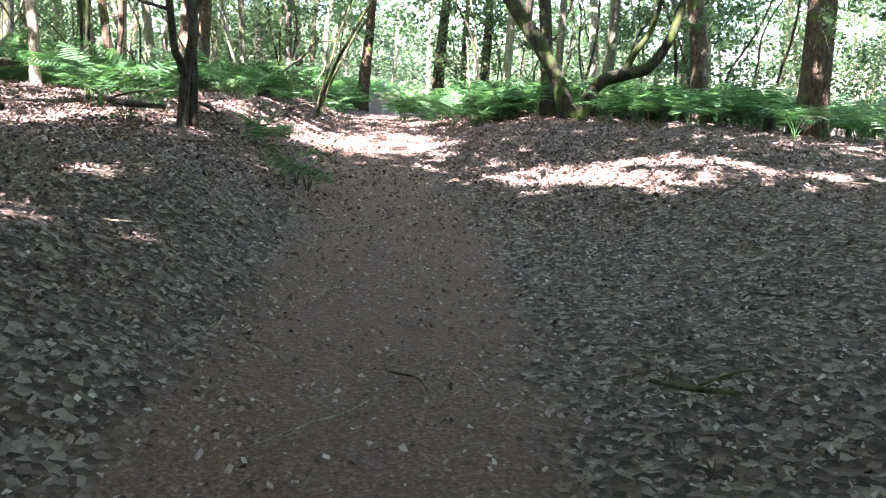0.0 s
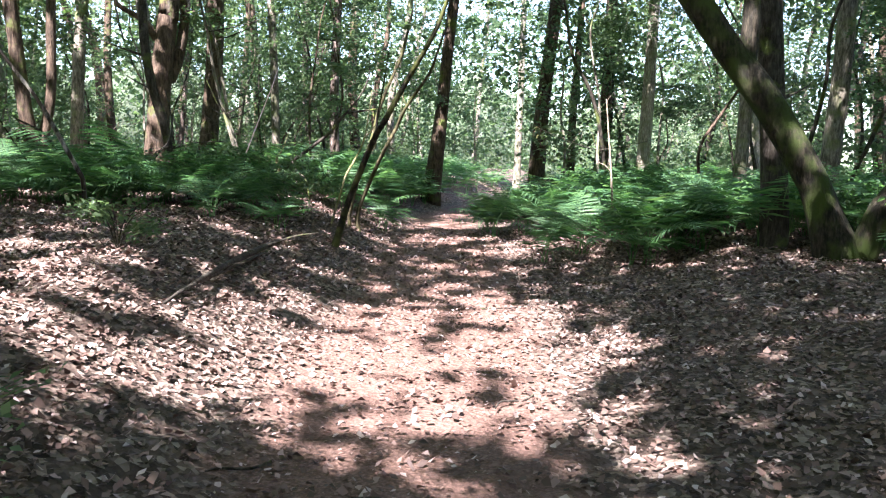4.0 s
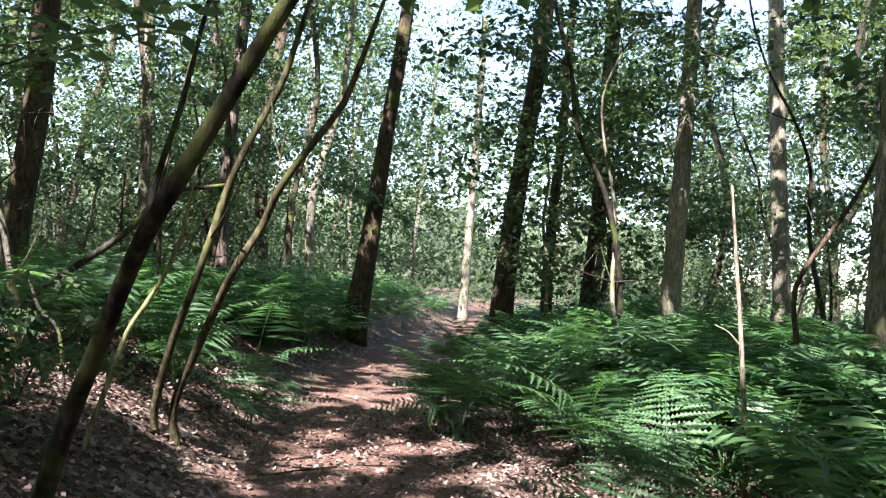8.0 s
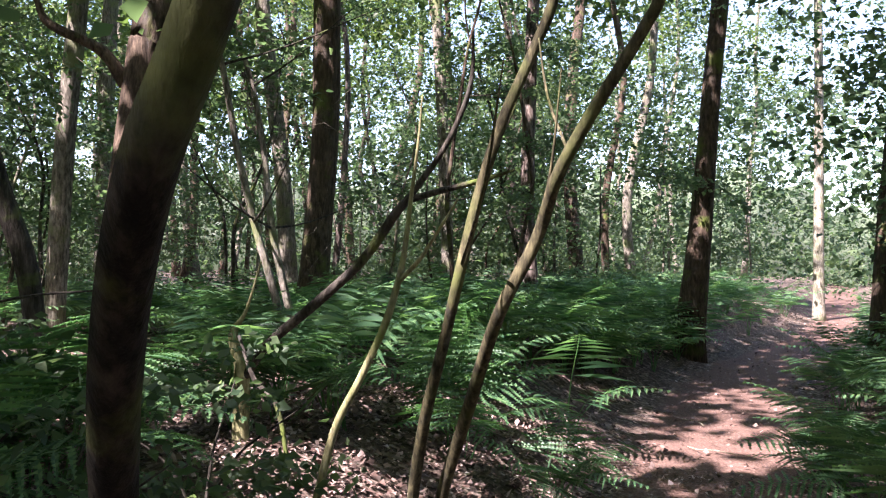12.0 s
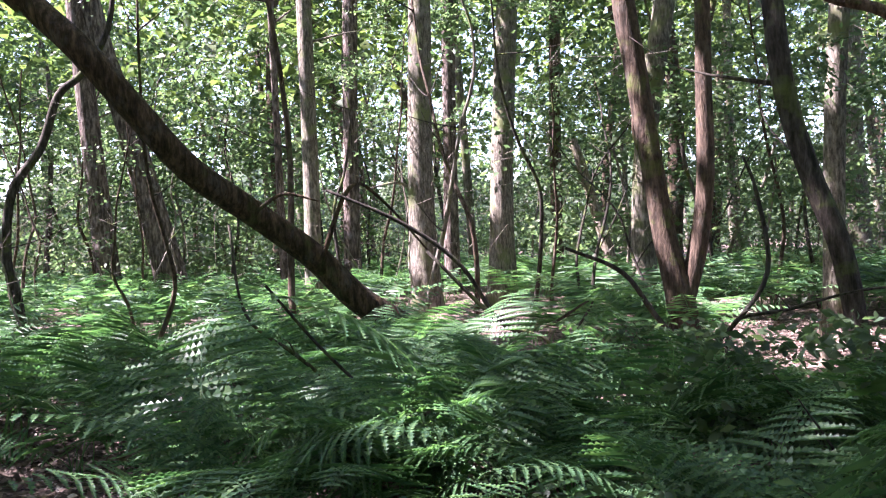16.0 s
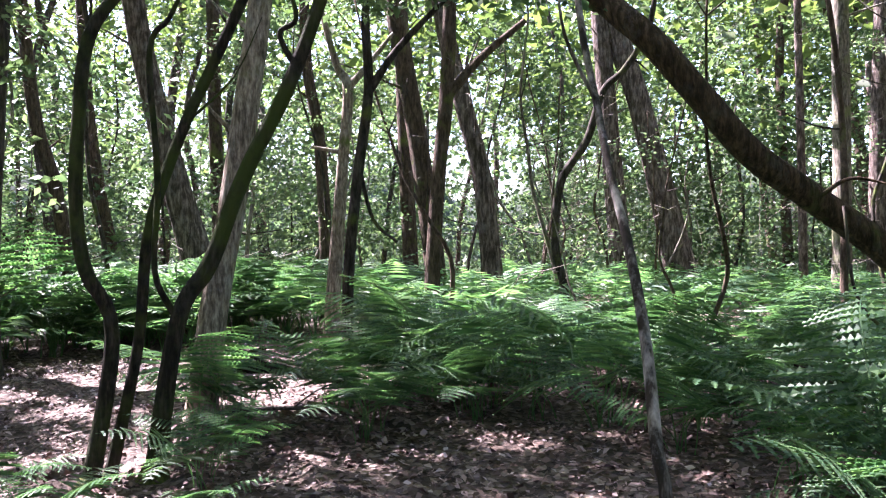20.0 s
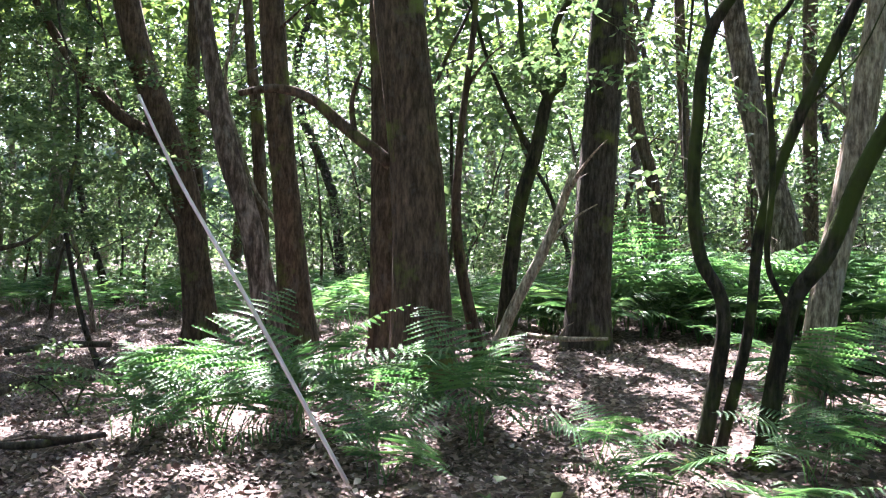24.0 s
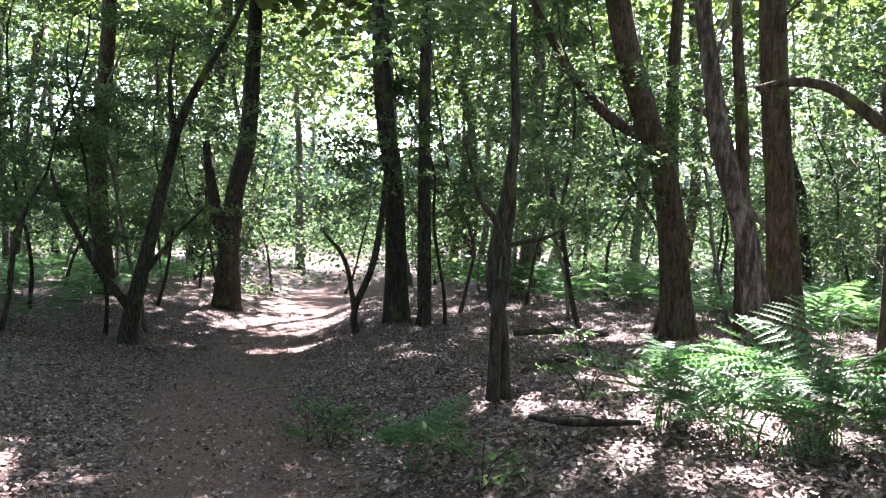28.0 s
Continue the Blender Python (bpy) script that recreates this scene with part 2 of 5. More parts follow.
def tube(name, points, mat, sides=10, steps=6, flare=0.0, rough=0.06, rng=None):
    """A tapered, slightly uneven trunk or limb along a rounded line, closed at both ends; flare widens its foot into root lobes."""
    rng = rng or np.random.default_rng(1)
    line = smooth_line(points, steps)
    n = len(line)
    tangent = np.gradient(line[:, :3], axis=0)
    tangent /= np.linalg.norm(tangent, axis=1)[:, None] + 1e-9
    side = np.cross(tangent, (0.31, 0.95, 0.05))
    side /= np.linalg.norm(side, axis=1)[:, None] + 1e-9
    up = np.cross(tangent, side)
    a = np.linspace(0, 2 * np.pi, sides, endpoint=False)
    r = line[:, 3:4] * (1 + rough * rng.standard_normal((n, sides)).cumsum(0).clip(-2.2, 2.2) * 0.45)
    if flare:
        rise = np.linalg.norm(line[:, :3] - line[0, :3], axis=1)[:, None]
        lobes = 1 + 0.35 * np.cos(a * 5 + rng.uniform(0, 6))[None]
        r = r * (1 + flare * np.exp(-rise / (2.2 * line[0, 3] + 0.06)) * lobes)
    ring = line[:, None, :3] + r[..., None] * (np.cos(a)[None, :, None] * side[:, None] + np.sin(a)[None, :, None] * up[:, None])
    verts = np.concatenate([ring.reshape(-1, 3), line[:1, :3], line[-1:, :3]])
    i, j = np.meshgrid(np.arange(n - 1), np.arange(sides), indexing="ij")
    k = (j + 1) % sides
    quads = np.stack([i * sides + j, i * sides + k, (i + 1) * sides + k, (i + 1) * sides + j], -1).reshape(-1, 4)
    s = np.arange(sides)
    foot = np.stack([(s + 1) % sides, s, np.full(sides, n * sides), np.full(sides, n * sides)], -1)
    tip = np.stack([(n - 1) * sides + s, (n - 1) * sides + (s + 1) % sides, np.full(sides, n * sides + 1), np.full(sides, n * sides + 1)], -1)
    bm = bmesh.new()
    bv = [bm.verts.new(v) for v in verts]
    for f in quads:
        bm.faces.new([bv[q] for q in f]).smooth = True
    for f in (*foot, *tip):
        bm.faces.new([bv[q] for q in f[:3]]).smooth = True
    me = bpy.data.meshes.new(name)
    bm.to_mesh(me)
    bm.free()
    me.materials.append(mat)
    return me


def leaf_cards(centres, size, rng, droop=0.35, aspect=0.55, level=0.9):
    """Corners and faces of folded, pointed leaves (two triangles each pair of halves) about the given places."""
    n = len(centres)
    axis = rng.standard_normal((n, 3))
    axis[:, 2] = axis[:, 2] * 0.45 - droop
    axis /= np.linalg.norm(axis, axis=1)[:, None]
    normal = rng.standard_normal((n, 3)) * 0.55 + (0, 0, level)
    wide = np.cross(axis, normal)
    wide /= np.linalg.norm(wide, axis=1)[:, None] + 1e-9
    up = np.cross(wide, axis)
    ln = (size * rng.uniform(0.6, 1.25, n))[:, None]
    w = ln * aspect * 0.5
    v = np.stack([centres, centres + axis * ln * 0.45 + wide * w + up * w * 0.3, centres + axis * ln, centres + axis * ln * 0.45 - wide * w + up * w * 0.3], 1)
    q = np.arange(n)[:, None] * 4
    return v.reshape(-1, 3), np.concatenate([q + (0, 1, 2), q + (0, 2, 3)])


# ---- ground ----
def build_ground():
    near = np.arange(-9, 9.01, 0.15)
    far = np.array([-3000, -400, -120, -60, -40, -30, -24, -20, -17, -15, -13, -11.5, -10])
    xs = np.concatenate([far, near, -far[::-1]])
    ys = np.concatenate([far + 1, np.arange(-8, 27.01, 0.15), -far[::-1] + 18])
    gx, gy = np.meshgrid(xs, ys, indexing="ij")
    rng = np.random.default_rng(5)
    gz = height(gx, gy)
    close = (np.abs(gx) < 9.1) & (gy > -8.1) & (gy < 27.1)
    gz = gz + np.where(close, rng.normal(0, 0.011, gx.shape), 0) * (0.45 + 0.55 * step(0.3, 1.1, np.abs(gx - path_x(gy))))
    nx, ny = gx.shape
    i, j = np.meshgrid(np.arange(nx - 1), np.arange(ny - 1), indexing="ij")
    faces = np.stack([i * ny + j, (i + 1) * ny + j, (i + 1) * ny + j + 1, i * ny + j + 1], -1).reshape(-1, 4)
    me = mesh_from("ground", np.stack([gx, gy, gz], -1).reshape(-1, 3), faces, GROUND, True)
    d = np.abs(gx - path_x(gy)).ravel()
    att = me.attributes.new("worn", "FLOAT", "POINT")
    att.data.foreach_set("value", (1 - step(0.25, np.where(gy.ravel() > 19, 0.8, 1.1), d)).astype(np.float32) * 0.8)
    ob = tagged(new("ground", me), "forest floor of leaf mould with a bare reddish earth path", "ground", kind="structure")
    return ob


build_ground()

# floor patches set to be sunlit, leaves above left out: x, y, half-width, half-length
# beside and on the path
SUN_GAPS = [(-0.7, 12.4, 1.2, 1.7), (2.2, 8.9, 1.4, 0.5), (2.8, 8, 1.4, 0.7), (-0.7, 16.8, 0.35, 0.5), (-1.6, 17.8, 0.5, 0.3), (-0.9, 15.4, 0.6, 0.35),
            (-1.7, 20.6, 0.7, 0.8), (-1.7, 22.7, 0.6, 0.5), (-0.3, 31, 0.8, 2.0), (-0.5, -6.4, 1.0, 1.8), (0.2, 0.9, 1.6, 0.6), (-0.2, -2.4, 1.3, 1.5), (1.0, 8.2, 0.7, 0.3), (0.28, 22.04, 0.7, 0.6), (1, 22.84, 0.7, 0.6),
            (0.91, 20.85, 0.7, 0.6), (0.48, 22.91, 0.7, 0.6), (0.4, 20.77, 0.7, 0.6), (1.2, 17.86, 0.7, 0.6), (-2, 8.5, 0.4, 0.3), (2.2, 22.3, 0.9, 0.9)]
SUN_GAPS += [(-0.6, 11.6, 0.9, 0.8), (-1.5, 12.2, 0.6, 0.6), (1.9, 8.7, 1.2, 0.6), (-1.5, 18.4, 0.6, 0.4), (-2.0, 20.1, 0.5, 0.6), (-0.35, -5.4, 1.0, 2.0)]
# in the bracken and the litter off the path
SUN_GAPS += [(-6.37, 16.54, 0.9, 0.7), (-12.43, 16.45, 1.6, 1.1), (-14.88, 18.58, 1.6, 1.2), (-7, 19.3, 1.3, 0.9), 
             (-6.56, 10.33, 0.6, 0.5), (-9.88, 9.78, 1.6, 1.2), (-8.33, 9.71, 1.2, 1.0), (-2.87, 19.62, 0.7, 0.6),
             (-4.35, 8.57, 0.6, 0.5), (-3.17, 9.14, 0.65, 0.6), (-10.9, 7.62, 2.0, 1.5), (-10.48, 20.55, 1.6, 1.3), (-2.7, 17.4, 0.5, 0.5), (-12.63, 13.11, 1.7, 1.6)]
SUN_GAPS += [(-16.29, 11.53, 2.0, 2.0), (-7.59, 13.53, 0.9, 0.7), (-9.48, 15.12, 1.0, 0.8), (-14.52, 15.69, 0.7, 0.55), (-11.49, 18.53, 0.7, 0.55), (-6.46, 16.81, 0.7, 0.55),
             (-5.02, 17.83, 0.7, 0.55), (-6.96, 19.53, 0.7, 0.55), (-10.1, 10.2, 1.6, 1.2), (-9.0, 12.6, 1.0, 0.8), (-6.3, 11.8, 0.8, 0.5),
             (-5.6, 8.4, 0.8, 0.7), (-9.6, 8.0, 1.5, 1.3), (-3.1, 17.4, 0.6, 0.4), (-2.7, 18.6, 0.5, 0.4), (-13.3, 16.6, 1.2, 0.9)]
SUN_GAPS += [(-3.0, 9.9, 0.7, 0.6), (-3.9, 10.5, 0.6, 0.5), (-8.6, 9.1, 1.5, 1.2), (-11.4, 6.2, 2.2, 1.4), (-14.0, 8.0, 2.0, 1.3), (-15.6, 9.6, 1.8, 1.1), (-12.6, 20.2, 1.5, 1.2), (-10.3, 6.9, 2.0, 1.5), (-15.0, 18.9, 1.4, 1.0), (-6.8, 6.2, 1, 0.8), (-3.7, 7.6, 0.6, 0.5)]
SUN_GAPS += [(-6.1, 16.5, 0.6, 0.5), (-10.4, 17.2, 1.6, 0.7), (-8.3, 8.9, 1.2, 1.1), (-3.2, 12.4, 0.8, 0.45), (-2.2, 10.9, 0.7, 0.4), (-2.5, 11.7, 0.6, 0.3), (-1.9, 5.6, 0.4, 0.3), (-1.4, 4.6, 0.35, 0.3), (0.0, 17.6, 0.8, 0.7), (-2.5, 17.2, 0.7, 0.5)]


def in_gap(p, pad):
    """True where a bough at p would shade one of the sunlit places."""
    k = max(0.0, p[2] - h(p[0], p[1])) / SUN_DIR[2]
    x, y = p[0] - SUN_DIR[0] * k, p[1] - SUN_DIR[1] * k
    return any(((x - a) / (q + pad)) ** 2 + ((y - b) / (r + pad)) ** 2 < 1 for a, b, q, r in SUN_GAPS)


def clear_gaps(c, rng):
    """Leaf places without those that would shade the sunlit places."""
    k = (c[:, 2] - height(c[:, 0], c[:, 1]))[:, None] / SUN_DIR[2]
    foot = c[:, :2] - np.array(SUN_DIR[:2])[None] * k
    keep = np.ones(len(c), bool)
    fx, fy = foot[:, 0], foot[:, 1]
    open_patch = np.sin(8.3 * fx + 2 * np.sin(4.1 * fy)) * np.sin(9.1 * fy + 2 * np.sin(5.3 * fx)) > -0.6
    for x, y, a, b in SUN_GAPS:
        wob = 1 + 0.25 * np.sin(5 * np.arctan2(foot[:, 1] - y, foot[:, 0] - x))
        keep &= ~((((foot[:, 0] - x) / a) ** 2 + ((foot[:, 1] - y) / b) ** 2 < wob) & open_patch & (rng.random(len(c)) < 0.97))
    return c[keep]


# ---- canopy overhead: added leaves, mostly out of view, with gaps set for sun patches ----
def build_canopy():
    rng = np.random.default_rng(11)
    # the second box is added to shade the background wood
    clumps = np.concatenate([rng.uniform((-15, -30, 7.0), (8, 25, 14), (3800, 3)), rng.uniform((-36, -22, 6.0), (-15, 34, 14), (1900, 3))])
    # clumps added out of view to shade the start of the path
    extra = rng.uniform((-0.8, 0.0, 7.0), (3.5, 7.2, 13.0), (230, 3))
    extra[:, :2] += np.array(SUN_DIR[:2])[None] / SUN_DIR[2] * (extra[:, 2:3] - 0.8)
    clumps = np.concatenate([clumps, extra])
    per = 46
    centres = np.repeat(clumps, per, 0) + rng.normal(0, 1, (len(clumps) * per, 3)) * (0.85, 0.85, 0.45)
    z0 = height(centres[:, 0], centres[:, 1])
    foot = centres[:, :2] - np.array(SUN_DIR[:2])[None] / SUN_DIR[2] * (centres[:, 2:3] - z0[:, None])
    # floor areas kept in shade by a denser canopy
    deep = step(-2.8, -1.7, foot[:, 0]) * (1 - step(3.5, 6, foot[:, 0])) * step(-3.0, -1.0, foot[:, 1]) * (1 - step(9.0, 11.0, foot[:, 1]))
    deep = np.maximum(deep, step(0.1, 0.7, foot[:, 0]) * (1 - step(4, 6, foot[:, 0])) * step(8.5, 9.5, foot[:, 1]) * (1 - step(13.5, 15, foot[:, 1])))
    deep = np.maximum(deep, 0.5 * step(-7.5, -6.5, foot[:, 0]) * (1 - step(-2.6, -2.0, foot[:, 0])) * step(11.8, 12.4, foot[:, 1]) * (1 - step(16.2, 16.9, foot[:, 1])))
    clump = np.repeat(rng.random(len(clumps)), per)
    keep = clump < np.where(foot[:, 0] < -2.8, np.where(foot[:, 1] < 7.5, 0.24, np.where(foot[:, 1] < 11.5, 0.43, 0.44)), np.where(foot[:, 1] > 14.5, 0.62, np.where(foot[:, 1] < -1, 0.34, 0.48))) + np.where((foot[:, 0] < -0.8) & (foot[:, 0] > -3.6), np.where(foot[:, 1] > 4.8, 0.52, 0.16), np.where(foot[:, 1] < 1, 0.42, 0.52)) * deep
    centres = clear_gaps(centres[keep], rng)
    v, f = leaf_cards(centres, 0.34, rng, 0.2, 0.75)
    tagged(new("canopy_leaves", mesh_from("canopy_leaves", v, f, CANOPY)), "green crown leaves overhead, thinned and thickened to set sun patches", "foliage", kind="stuff")


build_canopy()


# ---- trees ----
TREES = []


def spray_mesh(seed, reach, leaves, size, mat):
    """A leafy branch: leaves along a few twigs that spread outwards in layers."""
    rng = np.random.default_rng(seed)
    centres, twigs = [], []
    for k in range(7):
        a, lift = rng.uniform(-1.0, 1.0), rng.uniform(-0.15, 0.45)
        s = np.linspace(0.15, 1, leaves // 7)[:, None] ** 0.8 * reach * rng.uniform(0.6, 1.0)
        way = np.array((math.cos(a), math.sin(a), lift))
        line = s * way + (s / reach) ** 2 * (0, 0, -0.22 * reach)
        centres.append(line + rng.normal(0, 0.055, line.shape) * (1, 1, 0.5))
        twigs.append(line[:: max(1, len(line) // 5)])
    v, f = leaf_cards(np.concatenate(centres), size, rng, 0.15, 0.6)
    verts, faces, total = [v], [f], len(v)
    for line in twigs:
        for p, q in zip(np.vstack([np.zeros((1, 3)), line]), line):
            w = np.array((0, 0, 0.006))
            verts.append(np.array([p - w, p + w, q]))
            faces.append(np.array([[total, total + 1, total + 2]]))
            total += 3
    return mesh_from("leafy_branch", np.concatenate(verts), np.concatenate(faces), mat)


SPRAYS = [spray_mesh(30 + i, 1.0 + 0.15 * i, 480, 0.066, (LEAF, LEAF_BRIGHT)[i % 2]) for i in range(6)]

SHOOTS = [spray_mesh(70 + i, 0.42, 35, 0.075, LEAF_BRIGHT) for i in range(3)]


def tree(name, category, label, mat, trunk, *limbs, limb_mat=None):
    """A tree of a trunk and its limbs, each a rounded line of (x, y, z, radius)."""
    rng = np.random.default_rng(len(TREES) + 100)
    x, y = trunk[0][:2]
    base = tagged(new(name), label, category)
    base.location = (x, y, h(x, y))
    bpy.context.view_layer.update()
    off = np.array([x, y, h(x, y), 0])
    thick = trunk[0][3]
    tall = [tuple(np.array(p) - off) for p in trunk]
    sink = -0.2 if thick > 0.08 else -0.06
    if tall[0][2] > 0.5 * sink:
        tall[0] = (*tall[0][:2], sink, tall[0][3])
    if "stump" not in name and "pole" not in name and trunk[-1][2] < 9 and len(trunk) > 2:
        a, b = np.array(tall[-2]), np.array(tall[-1])
        way = (b - a)[:3] / np.linalg.norm((b - a)[:3])
        way = way * 0.6 + np.array((0, 0, 0.4))
        grow = min(6.0, 30 * b[3])
        tall.append((*(b[:3] + way * grow), b[3] * 0.55))
    child("trunk", tube("trunk", tall, mat, 14 if thick > 0.06 else 9, 5, 0.42 if thick > 0.1 else 0.2, 0.03 if thick > 0.1 else 0.045, rng), base)
    if "from one foot" in label:
        p, q = np.array(tall[0]), smooth_line(tall, 6)[2]
        low = p * 0.55 + q * 0.45
        child("moss", tube("moss", [(*p[:3], p[3] * 1.5), (*(0.5 * (p + low))[:3], p[3] * 1.28), (*low[:3], p[3] * 0.9)], MOSS, 10, 4, 0.3, 0.14, rng), base, "green moss on the foot of the stem")
    for limb in limbs:
        child("limb", tube("limb", [tuple(np.array(p) - off) for p in limb], limb_mat or mat, 8, 5, 0, 0.05, rng), base)
    if not limbs and (category == "young tree" or math.hypot(x + 1, y - 14) <= 5.6 or thick <= 0.04):
        for k in (0.55, 0.75):
            p = smooth_line(tall, 6)[int(k * 5 * len(trunk))]
            e = rng.normal(0, 0.25, 2)
            child("twig", tube("twig", [tuple(p[:3]) + (0.3 * p[3],), (p[0] + e[0], p[1] + e[1], p[2] + 0.22, 0.005), (p[0] + 1.6 * e[0], p[1] + 1.6 * e[1], p[2] + 0.5, 0.002)], mat, 5, 3), base)
    if thick > 0.04 and "dead" not in name and "stump" not in name and math.hypot(x + 1, y - 14) > 5.6:
        line = smooth_line(tall, 6)
        for k in range(int(rng.integers(3, 7))):
            p = line[int(rng.integers(len(line) // 3, len(line)))]
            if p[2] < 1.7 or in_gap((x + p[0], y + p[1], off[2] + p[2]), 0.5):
                continue
            ob = child("leafy_branch", SPRAYS[int(rng.integers(6))], base)
            tagged(ob, kind="stuff")
            ob.matrix_basis = pose(p[0], p[1], p[2], rng.normal(0, 10), rng.normal(-5, 12), rng.uniform(0, 360)) @ Matrix.Scale(rng.uniform(0.8, 1.35), 4)
    if len(base.children) == 1 and "stump" not in name:
        for k in (0.6, 0.8):
            p = smooth_line(tall, 6)[int(k * 5 * len(trunk))]
            e = rng.normal(0, 0.35, 2)
            child("twig", tube("twig", [tuple(p[:3]) + (0.02,), (p[0] + e[0], p[1] + e[1], p[2] + 0.2, 0.009), (p[0] + 1.8 * e[0], p[1] + 1.8 * e[1], p[2] + 0.3, 0.003)], mat, 5, 3), base)
    TREES.append((x, y, thick))
    return base


def stick(label, mat, line):
    """A fallen or hanging branch, with a side twig."""
    rng = np.random.default_rng(int(1000 * abs(line[0][0])))
    x, y, z, r = line[0]
    base = tagged(new("fallen_branch"), label, "branch")
    base.location = (x, y, z)
    off = np.array([x, y, z, 0])
    child("stem", tube("stem", [tuple(np.array(p) - off) for p in line], mat, 7, 5, 0, 0.08, rng), base)
    p = np.array(line[len(line) // 2]) - off
    e = rng.normal(0, 0.14, 2)
    child("twig", tube("twig", [(p[0], p[1], p[2], 0.5 * p[3]), (p[0] + e[0], p[1] + e[1], p[2] + 0.07, 0.35 * p[3]), (p[0] + 2 * e[0], p[1] + 2 * e[1], p[2] + 0.1, 0.002)], mat, 5, 3), base)
    return base


tree("tree", "tree", "tall oak with a dark bark beside the bend of the path", OAK, [(-2.64, 25.91, 1.29, 0.198), (-2.47, 25.93, 2.96, 0.149), (-2.33, 25.94, 4.91, 0.120), (-2.19, 25.97, 6.56, 0.109)])
tree("sapling", "young tree", "slender leaning sapling with pale mossy bark among ferns", POLE, [(-2.47, 17.45, 1.40, 0.024), (-2.46, 17.35, 1.52, 0.023), (-2.34, 17.20, 1.90, 0.022), (-2.22, 17.10, 2.20, 0.020), (-2.14, 17.05, 2.45, 0.020), (-2.10, 17.10, 2.69, 0.020), (-2.02, 17.10, 2.93, 0.019), (-1.93, 17.15, 3.17, 0.018), (-1.85, 17.15, 3.37, 0.018)])
tree("sapling", "young tree", "slender leaning sapling with pale mossy bark among ferns", POLE, [(-2.36, 17.5, 1.40, 0.024), (-2.37, 17.40, 1.52, 0.023), (-2.17, 17.20, 1.96, 0.022), (-1.97, 16.95, 2.30, 0.020), (-1.85, 16.95, 2.53, 0.019), (-1.76, 16.85, 2.70, 0.019), (-1.66, 16.80, 2.85, 0.018), (-1.50, 16.75, 3.07, 0.017), (-1.42, 16.70, 3.20, 0.016)])
tree("sapling", "young tree", "thin yellow-green young stem with a forked top", YELLOW, [(-2.52, 16.62, 1.42, 0.013), (-2.41, 16.60, 1.72, 0.013), (-2.34, 16.60, 1.97, 0.012), (-2.26, 16.60, 2.12, 0.011), (-2.18, 16.60, 2.28, 0.011), (-2.14, 16.60, 2.40, 0.010), (-2.12, 16.60, 2.49, 0.008), (-2.10, 16.60, 2.65, 0.006), (-2.08, 16.60, 2.80, 0.004)],
     [(-2.14, 16.60, 2.40, 0.008), (-2.07, 16.60, 2.47, 0.006), (-2.00, 16.60, 2.57, 0.004), (-1.96, 16.60, 2.63, 0.003)])
tree("mossy_tree", "tree", "short yellow-green mossy stem with a long bare dark side limb", YELLOW, [(-3.37, 17.50, 1.40, 0.046), (-3.38, 17.50, 1.60, 0.038), (-3.38, 17.50, 1.80, 0.036), (-3.38, 17.50, 2.00, 0.033), (-3.43, 17.50, 2.14, 0.020), (-3.36, 17.50, 2.25, 0.008)],
     [(-3.37, 17.50, 1.95, 0.020), (-3.24, 17.50, 2.11, 0.022), (-3.00, 17.50, 2.29, 0.022), (-2.77, 17.50, 2.48, 0.020), (-2.60, 17.50, 2.69, 0.018), (-2.51, 17.50, 2.73, 0.014), (-2.18, 17.30, 2.76, 0.010), (-2.01, 17.20, 2.78, 0.004)],
     [(-2.60, 17.50, 2.69, 0.015), (-2.51, 17.50, 2.79, 0.013), (-2.39, 17.50, 2.95, 0.012), (-2.30, 17.50, 3.16, 0.010), (-2.29, 17.50, 3.37, 0.005)],
     [(-3.16, 17.20, 2.17, 0.006), (-3.08, 17.20, 2.00, 0.010), (-2.98, 17.20, 1.92, 0.010), (-2.93, 17.20, 1.75, 0.009), (-2.90, 17.20, 1.54, 0.008)], limb_mat=DARK)
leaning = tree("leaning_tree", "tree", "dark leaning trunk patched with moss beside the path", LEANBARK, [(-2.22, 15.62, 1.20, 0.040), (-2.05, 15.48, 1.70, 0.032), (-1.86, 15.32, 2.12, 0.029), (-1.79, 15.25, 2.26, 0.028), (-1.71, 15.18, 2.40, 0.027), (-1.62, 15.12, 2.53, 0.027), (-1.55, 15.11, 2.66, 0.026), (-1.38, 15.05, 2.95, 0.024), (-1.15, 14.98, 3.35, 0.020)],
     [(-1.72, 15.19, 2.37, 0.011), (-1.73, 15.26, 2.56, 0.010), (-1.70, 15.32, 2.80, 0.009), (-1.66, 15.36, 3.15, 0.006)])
for i, (dx, dy, dz, turn) in enumerate([(0.14, -0.06, 1.75, 200), (0.2, -0.1, 1.95, 300), (0.12, 0.0, 2.15, 120), (0.5, -0.3, 1.75, 250), (0.75, -0.4, 2.1, 320), (0.2, 0.05, 2.45, 30)]):
    ob = tagged(child("leafy_shoot", SHOOTS[i % 3], leaning), kind="stuff")
    ob.matrix_basis = pose(dx, dy, dz, 0, 10, turn)

tree("tree", "tree", "straight dark oak trunk rising from ferns", OAK, [(-6.61, 22.90, 1.61, 0.181), (-6.54, 22.95, 2.98, 0.167), (-6.48, 22.99, 4.23, 0.162), (-6.48, 22.99, 5.76, 0.161)])
tree("tree", "tree", "grey trunk standing in the undergrowth", GREY, [(-9.09, 26.05, 1.62, 0.156), (-9.21, 25.96, 3.89, 0.137), (-9.42, 25.81, 5.86, 0.130), (-9.54, 25.74, 6.93, 0.123)])
